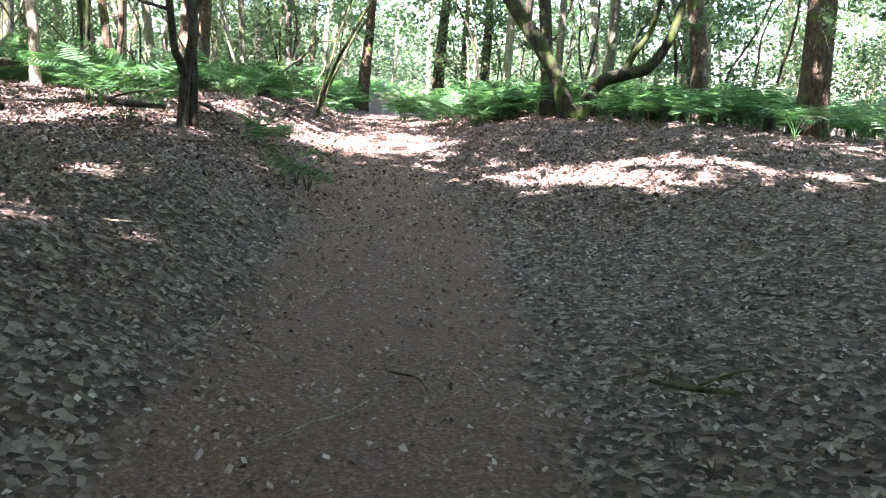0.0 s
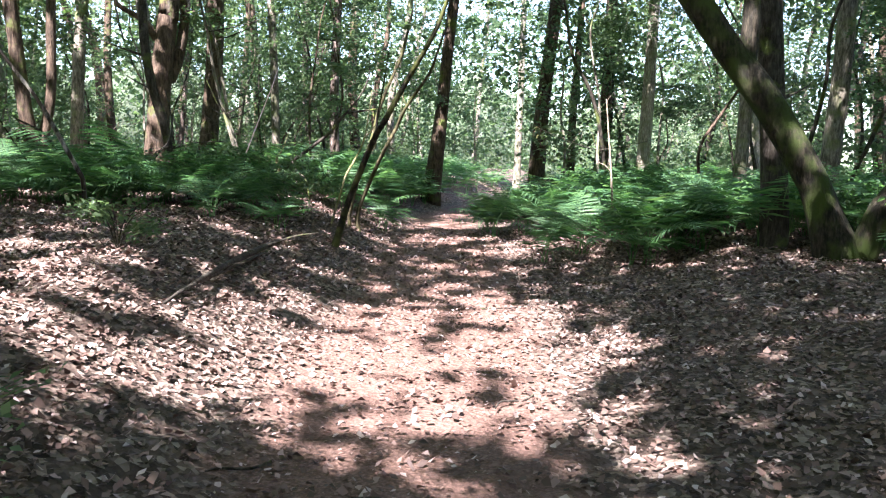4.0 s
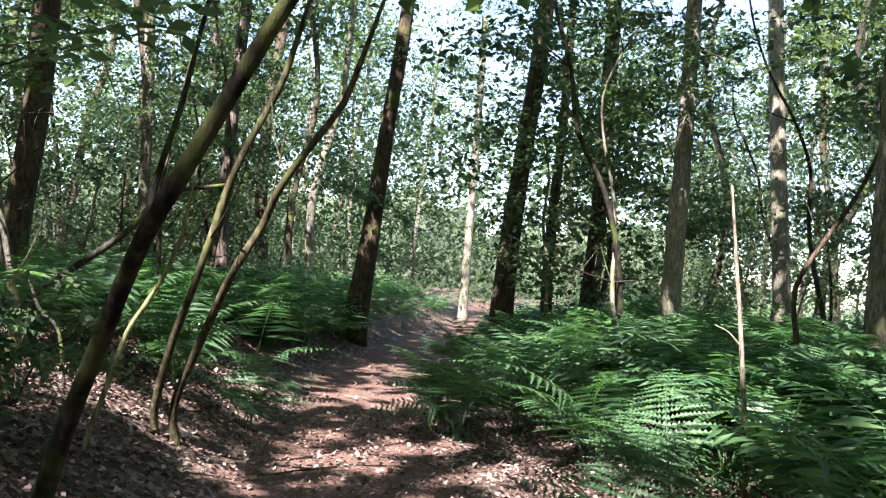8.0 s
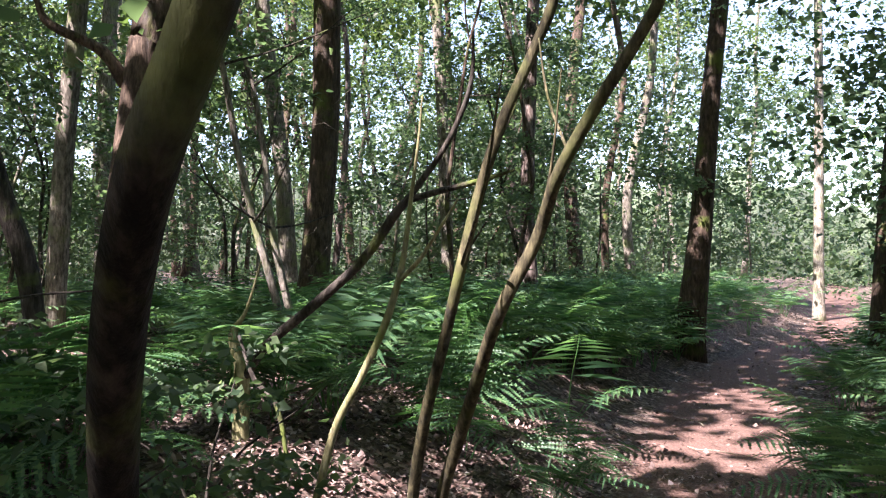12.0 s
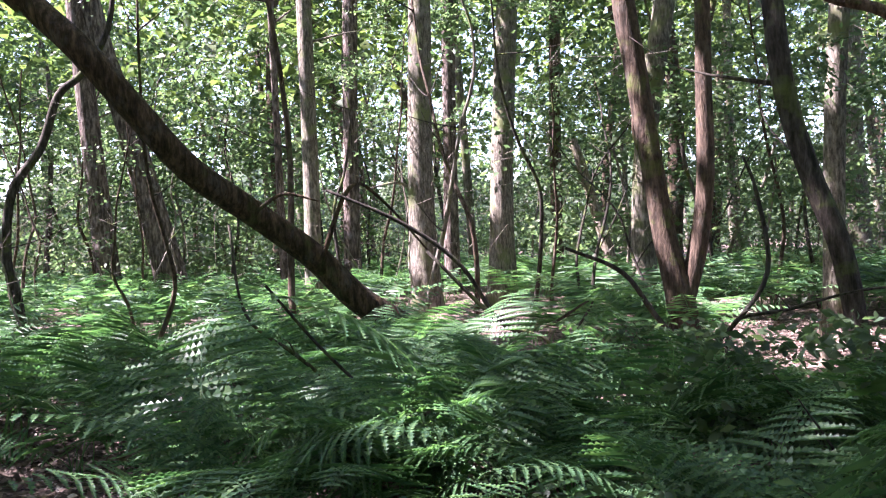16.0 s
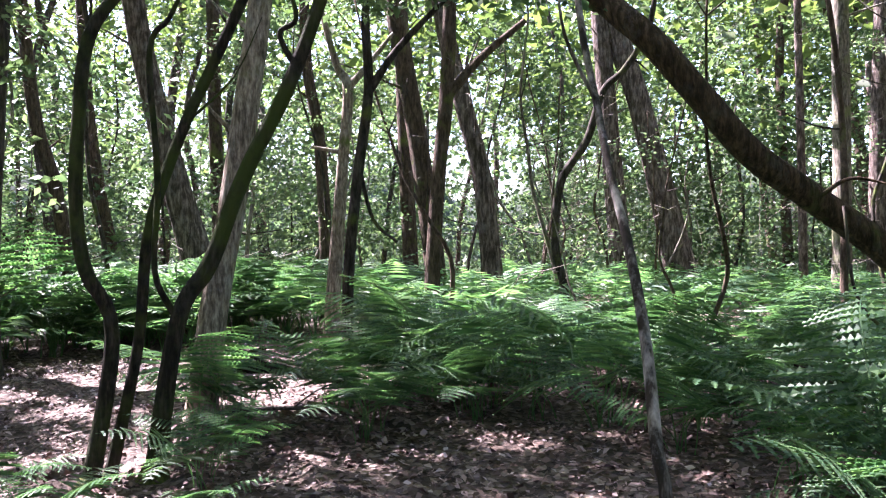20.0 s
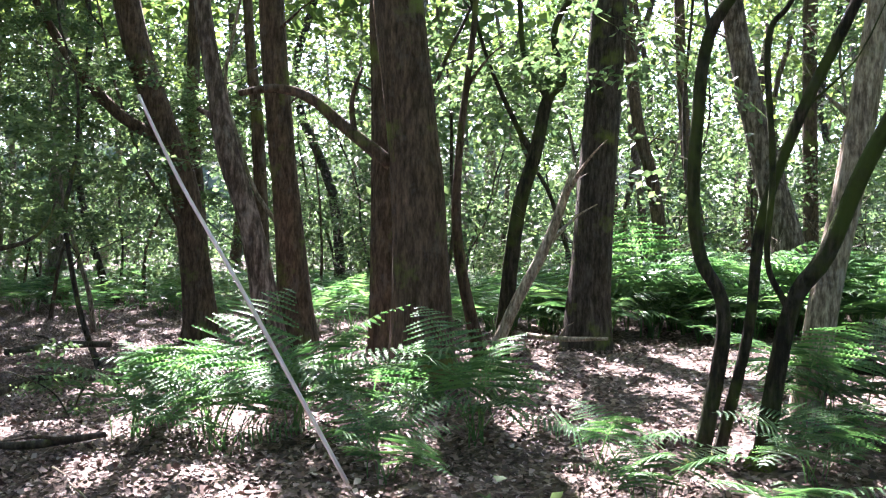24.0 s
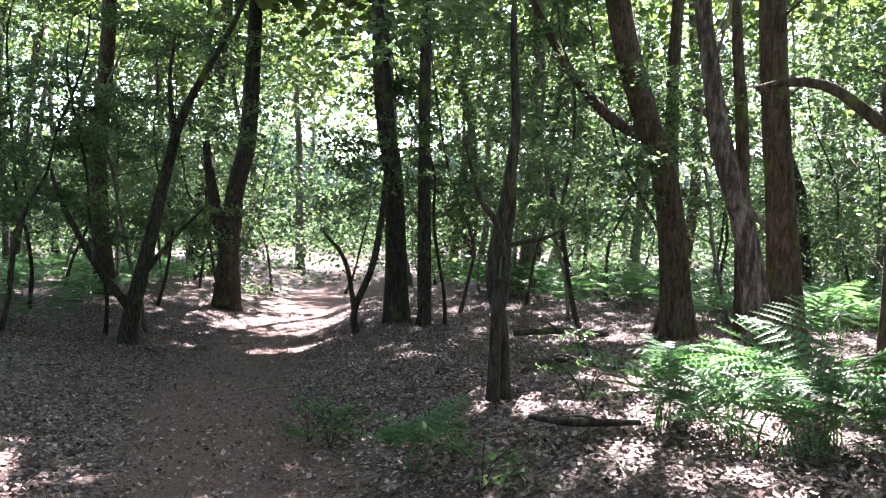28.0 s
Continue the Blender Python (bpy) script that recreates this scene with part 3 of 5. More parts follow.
tree("tree", "tree", "slim pine with reddish flaking bark", PINE, [(-4.77, 25.89, 1.62, 0.108), (-4.87, 25.86, 3.36, 0.104), (-4.84, 25.87, 5.39, 0.094), (-4.80, 25.88, 6.73, 0.088)])
tree("tree", "tree", "slim grey trunk in the undergrowth", GREY, [(-6.37, 26.45, 1.64, 0.104), (-6.37, 26.45, 2.20, 0.099), (-6.48, 26.40, 4.85, 0.092), (-6.60, 26.35, 7.00, 0.086)])
tree("tree", "tree", "oak with a dark trunk at the side of the path", OAK, [(-0.32, 25.69, 1.12, 0.185), (-0.25, 25.69, 2.92, 0.160), (-0.15, 25.68, 4.29, 0.139), (0.02, 25.67, 6.31, 0.130)])
tree("tree", "tree", "slim dark trunk behind the ferns", OAK, [(0.50, 26.62, 1.30, 0.105), (0.47, 26.62, 3.22, 0.092), (0.54, 26.61, 5.14, 0.077), (0.55, 26.61, 6.62, 0.071)])
tree("tree", "tree", "dark trunk behind the ferns", OAK, [(1.04, 26.03, 1.39, 0.168), (1.13, 26.01, 2.82, 0.144), (1.17, 26.00, 4.62, 0.122), (1.17, 26.00, 6.36, 0.118)])
tree("tree", "tree", "pale sunlit trunk beside the far end of the path", PALE, [(-0.99, 35.71, 1.66, 0.131), (-0.99, 35.72, 3.22, 0.117), (-0.98, 35.72, 6.60, 0.104), (-1.00, 35.72, 10.02, 0.093)])
tree("tree", "tree", "pale sunlit trunk rising behind ferns", PALE, [(1.60, 22.87, 1.39, 0.132), (1.62, 22.86, 2.24, 0.120), (1.65, 22.87, 3.23, 0.113), (1.67, 22.86, 4.65, 0.097), (1.68, 22.87, 6.38, 0.090)])
tree("tree", "tree", "grey trunk standing in the undergrowth", GREY, [(2.64, 19.90, 1.43, 0.099), (2.65, 19.90, 2.20, 0.094), (2.68, 19.89, 4.09, 0.085), (2.68, 19.90, 5.30, 0.083)])
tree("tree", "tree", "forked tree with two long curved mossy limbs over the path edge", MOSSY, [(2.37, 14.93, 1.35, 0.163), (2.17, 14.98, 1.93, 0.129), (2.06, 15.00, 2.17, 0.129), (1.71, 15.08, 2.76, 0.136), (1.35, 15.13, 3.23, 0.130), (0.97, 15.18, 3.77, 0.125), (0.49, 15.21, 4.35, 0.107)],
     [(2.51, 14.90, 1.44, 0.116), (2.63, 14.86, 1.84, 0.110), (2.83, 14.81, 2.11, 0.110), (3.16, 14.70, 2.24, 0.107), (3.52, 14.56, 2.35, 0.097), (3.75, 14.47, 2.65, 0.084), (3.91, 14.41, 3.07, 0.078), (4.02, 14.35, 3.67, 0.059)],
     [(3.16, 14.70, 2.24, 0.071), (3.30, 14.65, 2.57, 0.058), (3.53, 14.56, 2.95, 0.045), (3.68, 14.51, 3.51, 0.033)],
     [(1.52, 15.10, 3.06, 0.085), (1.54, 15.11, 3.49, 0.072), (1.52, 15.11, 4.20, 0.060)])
tree("tree", "tree", "pale trunk in the wood", PALE, [(4.73, 27.61, 1.48, 0.160), (4.73, 27.61, 2.31, 0.153), (4.51, 27.66, 5.17, 0.139), (4.32, 27.70, 7.96, 0.127)])
tree("tree", "tree", "leaning grey trunk behind the bracken", GREY, [(3.71, 19.43, 1.44, 0.133), (3.71, 19.43, 2.17, 0.126), (3.77, 19.43, 3.52, 0.117), (3.79, 19.42, 5.10, 0.110)])
tree("tree", "tree", "dark oak trunk behind the bracken", OAK, [(5.34, 17.70, 1.44, 0.180), (5.34, 17.70, 1.97, 0.171), (5.21, 17.75, 3.11, 0.163), (4.97, 17.86, 4.99, 0.158)])
tree("tree", "tree", "oak trunk at the edge of the bracken", OAK, [(6.12, 14.00, 1.30, 0.240), (6.12, 14.00, 1.81, 0.229), (6.10, 14.00, 2.73, 0.219), (6.07, 14.02, 3.98, 0.211), (6.01, 14.04, 4.94, 0.192)])
tree("tree", "tree", "small dark oak with twin stems on the leafy bank", DARK, [(-2.15, 8.12, 1.27, 0.068), (-2.14, 8.12, 1.37, 0.049), (-2.11, 8.12, 1.76, 0.046), (-2.03, 8.12, 2.13, 0.047), (-2.06, 8.12, 2.43, 0.043), (-2.10, 8.12, 2.67, 0.040), (-2.14, 8.12, 3.13, 0.033), (-2.10, 8.12, 3.67, 0.024)],
     [(-2.06, 8.20, 1.31, 0.050), (-2.06, 8.20, 1.54, 0.042), (-2.06, 8.20, 1.87, 0.040), (-2.07, 8.20, 2.12, 0.040)],
     [(-2.10, 8.05, 1.80, 0.045), (-2.12, 8.00, 1.91, 0.038), (-2.15, 7.95, 2.02, 0.034), (-2.17, 7.90, 2.39, 0.030), (-2.19, 7.90, 2.62, 0.027), (-2.18, 7.90, 3.07, 0.018)],
     [(-2.17, 7.90, 2.34, 0.020), (-2.31, 7.90, 2.37, 0.017), (-2.48, 7.90, 2.42, 0.014), (-2.60, 7.90, 2.53, 0.010), (-2.66, 7.90, 2.71, 0.005)],
     [(-2.09, 8.20, 2.28, 0.030), (-2.00, 8.30, 2.50, 0.022), (-1.87, 8.40, 2.65, 0.016), (-1.74, 8.50, 3.00, 0.008)])
tree("leaning_dead_tree", "dead tree", "fallen trunk leaning at a slant over the bracken, bark worn off", LOGBARK, [(-8.05, 16.57, 1.50, 0.120), (-8.18, 16.37, 1.73, 0.118), (-8.26, 15.81, 2.11, 0.115), (-8.22, 15.42, 2.50, 0.110), (-8.09, 14.94, 2.86, 0.108), (-7.75, 14.47, 3.17, 0.104), (-7.60, 14.14, 3.54, 0.100), (-7.56, 13.78, 3.98, 0.098), (-7.70, 13.49, 4.29, 0.094), (-7.75, 13.21, 4.67, 0.088)],
     [(-7.99, 14.93, 2.86, 0.020), (-7.96, 15.15, 3.00, 0.014), (-7.92, 15.42, 2.94, 0.006)],
     [(-8.11, 15.45, 2.45, 0.024), (-8.09, 15.70, 3.05, 0.018), (-8.05, 15.96, 2.95, 0.013), (-7.97, 16.50, 2.30, 0.006)])
tree("tree", "tree", "straight trunk with sunlit grey bark in the wood", GREY, [(-12.38, 17.61, 1.49, 0.190), (-12.43, 17.59, 3.44, 0.175), (-12.45, 17.64, 4.99, 0.162), (-12.46, 17.68, 6.23, 0.150)],
     [(-12.42, 17.59, 3.21, 0.032), (-12.52, 17.31, 3.45, 0.020), (-12.64, 16.85, 3.37, 0.012)],
     [(-12.43, 17.61, 3.91, 0.028), (-12.35, 17.90, 4.20, 0.016), (-12.24, 18.18, 4.27, 0.008)])
tree("tree", "tree", "straight trunk with sunlit grey bark in the wood", GREY, [(-12.88, 18.93, 1.51, 0.197), (-12.89, 18.99, 3.48, 0.171), (-12.88, 19.09, 5.12, 0.167), (-12.86, 19.17, 6.43, 0.153)])
tree("tree", "tree", "straight slim grey trunk in the wood", GREY, [(-13.18, 16.19, 1.40, 0.129), (-13.19, 16.18, 1.88, 0.123), (-13.24, 16.20, 3.90, 0.112), (-13.30, 16.19, 6.44, 0.105)])
tree("tree", "tree", "slim trunk with reddish bark in the wood", PINE, [(-15.29, 18.97, 1.45, 0.148), (-15.30, 18.96, 2.00, 0.141), (-15.34, 19.02, 4.67, 0.123), (-15.37, 19.08, 7.23, 0.117)])
tree("tree", "tree", "trunk with reddish bark in the wood", PINE, [(-16.65, 17.47, 1.37, 0.169), (-16.67, 17.45, 2.13, 0.161), (-16.72, 17.51, 4.85, 0.142), (-16.76, 17.61, 7.63, 0.137)])
tree("tree", "tree", "thin reddish trunk in the wood", PINE, [(-14.14, 15.90, 1.35, 0.065), (-14.17, 15.88, 2.34, 0.062), (-14.23, 15.86, 4.45, 0.054), (-14.29, 15.83, 6.74, 0.047)])
tree("tree", "tree", "pine with reddish plated bark in the bracken", PINE, [(-15.13, 13.35, 1.42, 0.189), (-15.14, 13.33, 1.96, 0.180), (-15.18, 13.18, 3.82, 0.157), (-15.21, 13.05, 5.47, 0.147), (-15.25, 12.96, 6.94, 0.141)])
tree("tree", "tree", "leaning pine with reddish plated bark in the bracken", PINE, [(-15.15, 14.27, 1.36, 0.248), (-15.17, 14.26, 2.06, 0.237), (-15.21, 13.95, 3.46, 0.209), (-15.23, 13.59, 4.94, 0.188), (-15.26, 13.16, 6.59, 0.179)])
tree("tree", "tree", "leaning oak trunk in the bracken", OAK, [(-12.41, 10.92, 1.79, 0.149), (-12.42, 10.92, 2.24, 0.141), (-12.38, 10.71, 3.92, 0.135), (-12.32, 10.47, 5.35, 0.130), (-12.29, 10.37, 6.21, 0.124)])
tree("tree", "tree", "dark trunk in the bracken", OAK, [(-14.40, 9.98, 1.75, 0.128), (-14.41, 9.97, 2.46, 0.122), (-14.40, 9.89, 4.36, 0.113), (-14.41, 9.82, 6.93, 0.109)])
tree("sapling", "young tree", "thin crooked dark sapling in the bracken", DARK, [(-10.28, 12.90, 1.51, 0.050), (-10.28, 12.90, 1.86, 0.048), (-10.29, 12.87, 2.19, 0.046), (-10.31, 12.79, 2.57, 0.044), (-10.31, 12.85, 3.21, 0.044), (-10.27, 13.13, 3.65, 0.042), (-10.25, 13.30, 4.15, 0.038), (-10.22, 13.53, 4.37, 0.034), (-10.20, 13.77, 4.79, 0.030), (-10.19, 13.86, 5.37, 0.020)],
     [(-10.22, 13.53, 4.37, 0.020), (-10.21, 13.62, 4.44, 0.012), (-10.19, 13.76, 4.32, 0.006)])
tree("sapling", "young tree", "thin bare sapling with flaking whitish bark in bracken", FLAKE, [(-3.78, 13.81, 1.75, 0.019), (-3.79, 13.80, 1.86, 0.018), (-3.82, 13.78, 1.97, 0.018), (-3.97, 13.75, 2.25, 0.017), (-4.11, 13.70, 2.52, 0.015), (-4.27, 13.64, 2.75, 0.014), (-4.44, 13.59, 3.00, 0.013), (-4.58, 13.53, 3.30, 0.013), (-4.72, 13.48, 3.70, 0.010)],
     [(-4.44, 13.59, 3.00, 0.008), (-4.46, 13.48, 3.25, 0.006), (-4.50, 13.45, 3.50, 0.004)])
tree("tree", "tree", "thin dark forked stem in the bracken", DARK, [(-6.75, 11.81, 1.83, 0.041), (-6.76, 11.80, 2.29, 0.039), (-6.79, 11.86, 2.99, 0.036), (-6.82, 11.93, 3.57, 0.034), (-6.82, 11.91, 4.04, 0.029), (-6.83, 11.93, 4.33, 0.025)],
     [(-6.82, 11.93, 3.57, 0.030), (-6.89, 12.10, 3.85, 0.024), (-6.97, 12.36, 4.14, 0.018), (-7.03, 12.56, 4.33, 0.012)],
     [(-6.80, 11.87, 3.06, 0.016), (-6.83, 11.96, 2.71, 0.012), (-6.88, 12.11, 2.56, 0.008)])
tree("tree", "tree", "twin-stemmed mossy grey tree at the edge of a small clearing", OAK, [(-6.92, 18.02, 1.67, 0.124), (-6.93, 18.01, 2.03, 0.109), (-7.00, 17.93, 2.56, 0.091), (-7.05, 17.86, 3.19, 0.087), (-7.10, 17.78, 3.91, 0.088), (-7.16, 17.71, 4.63, 0.086)],
     [(-6.92, 18.02, 2.00, 0.082), (-6.86, 18.13, 2.47, 0.073), (-6.82, 18.19, 2.98, 0.068), (-6.82, 18.20, 3.74, 0.065), (-6.82, 18.22, 4.57, 0.062)],
     [(-7.02, 17.89, 2.96, 0.023), (-7.11, 17.77, 3.33, 0.016), (-7.11, 17.77, 3.64, 0.009)])
tree("tree", "tree", "grey trunk behind a twin-stemmed tree", GREY, [(-10.00, 19.63, 1.60, 0.147), (-10.03, 19.60, 2.72, 0.132), (-9.98, 19.71, 4.07, 0.126), (-9.85, 19.94, 5.67, 0.124)])
tree("tree", "tree", "slim dark trunk in the wood", OAK, [(-15.41, 21.09, 1.46, 0.124), (-15.42, 21.08, 1.97, 0.118), (-15.44, 21.14, 5.01, 0.109), (-15.44, 21.24, 7.78, 0.103)])
tree("dead_pole", "dead tree", "leaning dead stem in the wood", DEAD, [(-12.56, 20.63, 1.54, 0.093), (-12.58, 20.62, 2.17, 0.088), (-12.75, 20.37, 3.32, 0.080), (-12.86, 20.17, 4.12, 0.063)])
tree("tree", "tree", "thick oak with furrowed brown bark on bare leaf litter", OAK, [(-5.80, 19.13, 1.65, 0.186), (-5.79, 19.14, 1.94, 0.166), (-5.75, 19.18, 3.01, 0.156), (-5.68, 19.25, 4.03, 0.150), (-5.64, 19.29, 4.63, 0.144)],
     [(-5.65, 19.27, 3.24, 0.092), (-5.55, 19.36, 3.59, 0.079), (-5.49, 19.42, 4.10, 0.066), (-5.51, 19.40, 4.50, 0.053)],
     [(-5.79, 19.15, 3.81, 0.056), (-5.92, 19.03, 4.05, 0.042), (-6.15, 18.77, 4.20, 0.033), (-6.21, 18.70, 4.37, 0.021)])
tree("tree", "tree", "slim trunk with lichen in the wood", GREY, [(-7.61, 20.08, 1.66, 0.099), (-7.56, 20.14, 3.68, 0.091), (-7.51, 20.22, 5.05, 0.085)])
tree("stump", "stump", "broken dead stump among ferns", DEAD, [(-5.79, 18.28, 1.70, 0.041), (-5.78, 18.31, 1.77, 0.041), (-5.79, 18.29, 2.03, 0.030)])
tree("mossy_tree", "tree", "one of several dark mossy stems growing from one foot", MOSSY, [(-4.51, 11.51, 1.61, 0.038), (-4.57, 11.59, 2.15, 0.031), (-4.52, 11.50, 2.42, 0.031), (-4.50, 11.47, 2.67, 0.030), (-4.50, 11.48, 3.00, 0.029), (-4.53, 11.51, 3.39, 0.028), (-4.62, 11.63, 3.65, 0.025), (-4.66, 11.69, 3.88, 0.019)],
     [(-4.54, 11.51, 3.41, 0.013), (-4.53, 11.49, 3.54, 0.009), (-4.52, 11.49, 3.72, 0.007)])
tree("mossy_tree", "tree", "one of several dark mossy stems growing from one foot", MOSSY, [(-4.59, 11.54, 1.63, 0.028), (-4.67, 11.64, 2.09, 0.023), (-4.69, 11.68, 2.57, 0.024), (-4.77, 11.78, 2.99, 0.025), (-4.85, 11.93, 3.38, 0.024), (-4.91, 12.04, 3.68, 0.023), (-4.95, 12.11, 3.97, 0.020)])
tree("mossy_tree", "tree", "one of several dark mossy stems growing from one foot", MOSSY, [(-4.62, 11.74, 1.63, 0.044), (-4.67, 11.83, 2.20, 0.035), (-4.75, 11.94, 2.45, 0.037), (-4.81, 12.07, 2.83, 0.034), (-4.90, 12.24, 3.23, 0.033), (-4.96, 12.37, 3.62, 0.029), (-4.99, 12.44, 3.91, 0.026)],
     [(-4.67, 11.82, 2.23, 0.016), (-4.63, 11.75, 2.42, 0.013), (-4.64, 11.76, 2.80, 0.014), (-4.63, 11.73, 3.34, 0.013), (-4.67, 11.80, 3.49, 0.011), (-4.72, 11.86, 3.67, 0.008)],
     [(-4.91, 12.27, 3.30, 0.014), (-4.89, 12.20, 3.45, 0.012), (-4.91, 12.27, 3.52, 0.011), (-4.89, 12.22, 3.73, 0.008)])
tree("dead_tree", "dead tree", "grey barkless dead trunk leaning on leaf litter", DEAD, [(-5.27, 11.55, 1.79, 0.082), (-5.31, 11.63, 2.18, 0.071), (-5.37, 11.70, 2.71, 0.069), (-5.40, 11.77, 3.25, 0.065), (-5.44, 11.83, 3.78, 0.059), (-5.45, 11.84, 4.14, 0.054)])
tree("tree", "tree", "dark straight trunk on bare leaf litter", DARK, [(-6.58, 8.91, 1.74, 0.184), (-6.62, 8.93, 2.49, 0.162), (-6.67, 8.96, 3.68, 0.155), (-6.71, 8.99, 4.92, 0.149)])
tree("tree", "tree", "thick straight oak with furrowed brown bark", OAK, [(-4.94, 8.87, 1.83, 0.209), (-4.89, 8.84, 2.56, 0.195), (-4.83, 8.80, 3.32, 0.184), (-4.73, 8.73, 4.34, 0.183), (-4.69, 8.71, 4.75, 0.177)],
     [(-4.72, 8.72, 3.02, 0.054), (-4.46, 8.56, 3.25, 0.046), (-4.20, 8.42, 3.48, 0.038), (-3.98, 8.31, 3.53, 0.032), (-3.76, 8.22, 3.48, 0.021)],
     [(-4.49, 8.58, 3.22, 0.025), (-4.47, 8.57, 3.47, 0.019), (-4.53, 8.61, 3.71, 0.011)])
tree("tree", "tree", "thick oak close behind another trunk", OAK, [(-5.56, 7.40, 1.80, 0.148), (-5.53, 7.39, 2.81, 0.131), (-5.51, 7.38, 3.76, 0.122), (-5.47, 7.36, 4.99, 0.116)])
tree("tree", "tree", "leaning pine with reddish plated bark", PINE, [(-10.57, 8.45, 1.70, 0.205), (-10.57, 8.45, 2.15, 0.196), (-10.41, 8.16, 3.45, 0.164), (-10.28, 7.92, 4.60, 0.141), (-10.16, 7.74, 5.91, 0.130)])
tree("tree", "tree", "slim dark trunk in the wood", OAK, [(-12.11, 6.05, 1.57, 0.124), (-12.12, 6.05, 2.36, 0.117), (-12.03, 5.91, 3.40, 0.100), (-11.96, 5.78, 4.75, 0.083), (-11.90, 5.68, 6.92, 0.077)])
tree("tree", "tree", "slim leaning dark trunk in the wood", OAK, [(-11.08, 6.14, 1.58, 0.106), (-11.09, 6.14, 2.24, 0.102), (-11.00, 6.00, 3.41, 0.093), (-10.85, 5.80, 4.41, 0.086), (-10.74, 5.64, 6.59, 0.071)])
tree("young_tree", "young tree", "young forked green-barked tree on leaf litter", MOSSY, [(-5.75, 8.77, 1.85, 0.064), (-5.83, 8.85, 2.66, 0.059), (-5.92, 8.94, 3.15, 0.055), (-5.99, 9.00, 3.60, 0.046), (-6.07, 9.08, 3.77, 0.037), (-6.02, 9.04, 4.17, 0.028), (-6.20, 9.22, 4.59, 0.019)],
     [(-5.99, 9.00, 3.61, 0.032), (-5.85, 8.88, 3.94, 0.025), (-5.82, 8.85, 4.28, 0.021), (-5.80, 8.83, 4.68, 0.015)],
     [(-5.92, 8.94, 3.15, 0.032), (-5.81, 8.84, 3.40, 0.023), (-5.63, 8.69, 3.91, 0.016), (-5.50, 8.57, 4.50, 0.012)])
tree("dead_pole", "dead tree", "bare dead pole leaning against a trunk", DEAD, [(-4.86, 9.54, 1.83, 0.046), (-5.04, 9.68, 2.00, 0.038), (-5.20, 9.83, 2.45, 0.034), (-5.32, 9.96, 2.95, 0.025)])
tree("dead_pole", "dead tree", "thin dark leaning stem beside an oak", OAK, [(-5.44, 8.95, 1.86, 0.052), (-5.28, 8.81, 2.40, 0.043), (-5.27, 8.81, 3.17, 0.030), (-5.34, 8.87, 4.08, 0.025), (-5.35, 8.88, 4.62, 0.021)])
tree("young_tree", "young tree", "broken dead young tree in bracken", DEAD, [(-8.26, 11.05, 1.83, 0.064), (-8.30, 11.12, 2.62, 0.060), (-8.33, 11.17, 3.35, 0.050), (-8.34, 11.21, 3.93, 0.046), (-8.31, 11.10, 4.18, 0.031)],
     [(-8.34, 11.21, 3.93, 0.036), (-8.41, 11.39, 4.16, 0.026), (-8.48, 11.58, 4.42, 0.016)],
     [(-8.32, 11.14, 3.37, 0.020), (-8.22, 10.91, 3.41, 0.015)])
tree("tree", "tree", "slim dark trunk in the wood", OAK, [(-12.04, 9.49, 1.74, 0.099), (-12.05, 9.48, 2.38, 0.094), (-12.03, 9.39, 4.06, 0.084), (-11.98, 9.24, 5.00, 0.077), (-11.97, 9.19, 6.31, 0.066)])
tree("tree", "tree", "dark forked young oak in bracken", OAK, [(-9.97, 11.53, 1.80, 0.089), (-9.97, 11.53, 2.22, 0.084), (-10.00, 11.60, 3.33, 0.079), (-10.03, 11.68, 4.18, 0.080), (-10.05, 11.72, 5.31, 0.070)],
     [(-10.03, 11.68, 4.12, 0.056), (-10.10, 12.01, 4.52, 0.044), (-10.18, 12.50, 4.93, 0.031)])
tree("tree", "tree", "leaning pine in the bracken", PINE, [(-11.81, 11.82, 1.76, 0.144), (-11.82, 11.82, 2.22, 0.137), (-11.80, 11.69, 3.48, 0.124), (-11.77, 11.49, 4.29, 0.122), (-11.71, 11.17, 5.75, 0.114)])
tree("tree", "tree", "slim dark trunk in the wood", OAK, [(-13.70, 6.92, 1.60, 0.122), (-13.71, 6.92, 2.62, 0.116), (-13.71, 6.85, 4.92, 0.108), (-13.71, 6.81, 7.24, 0.103)])
tree("tree", "tree", "dark trunk on leaf litter", DARK, [(-2.28, 1.77, 1.05, 0.092), (-2.23, 1.76, 1.83, 0.099), (-2.14, 1.77, 3.83, 0.083), (-2.08, 1.77, 5.80, 0.077)],
     [(-2.22, 1.76, 0.27, 0.067), (-2.17, 1.76, 0.90, 0.050), (-2.30, 1.77, 1.52, 0.037)])
tree("tree", "tree", "small bare forked sapling at the path edge", DARK, [(-1.32, 1.71, 0.87, 0.059), (-1.26, 1.70, 1.16, 0.049), (-1.51, 1.71, 1.91, 0.049), (-1.64, 1.73, 3.20, 0.041), (-1.57, 1.73, 3.94, 0.029)],
     [(-1.26, 1.70, 1.12, 0.042), (-1.10, 1.71, 1.84, 0.033), (-0.76, 1.71, 2.27, 0.021)])
tree("tree", "tree", "dark trunk beside the path", DARK, [(-1.91, 1.26, 1.00, 0.172), (-1.78, 1.26, 2.91, 0.145), (-1.58, 1.26, 4.08, 0.138), (-1.43, 1.26, 5.83, 0.124)])
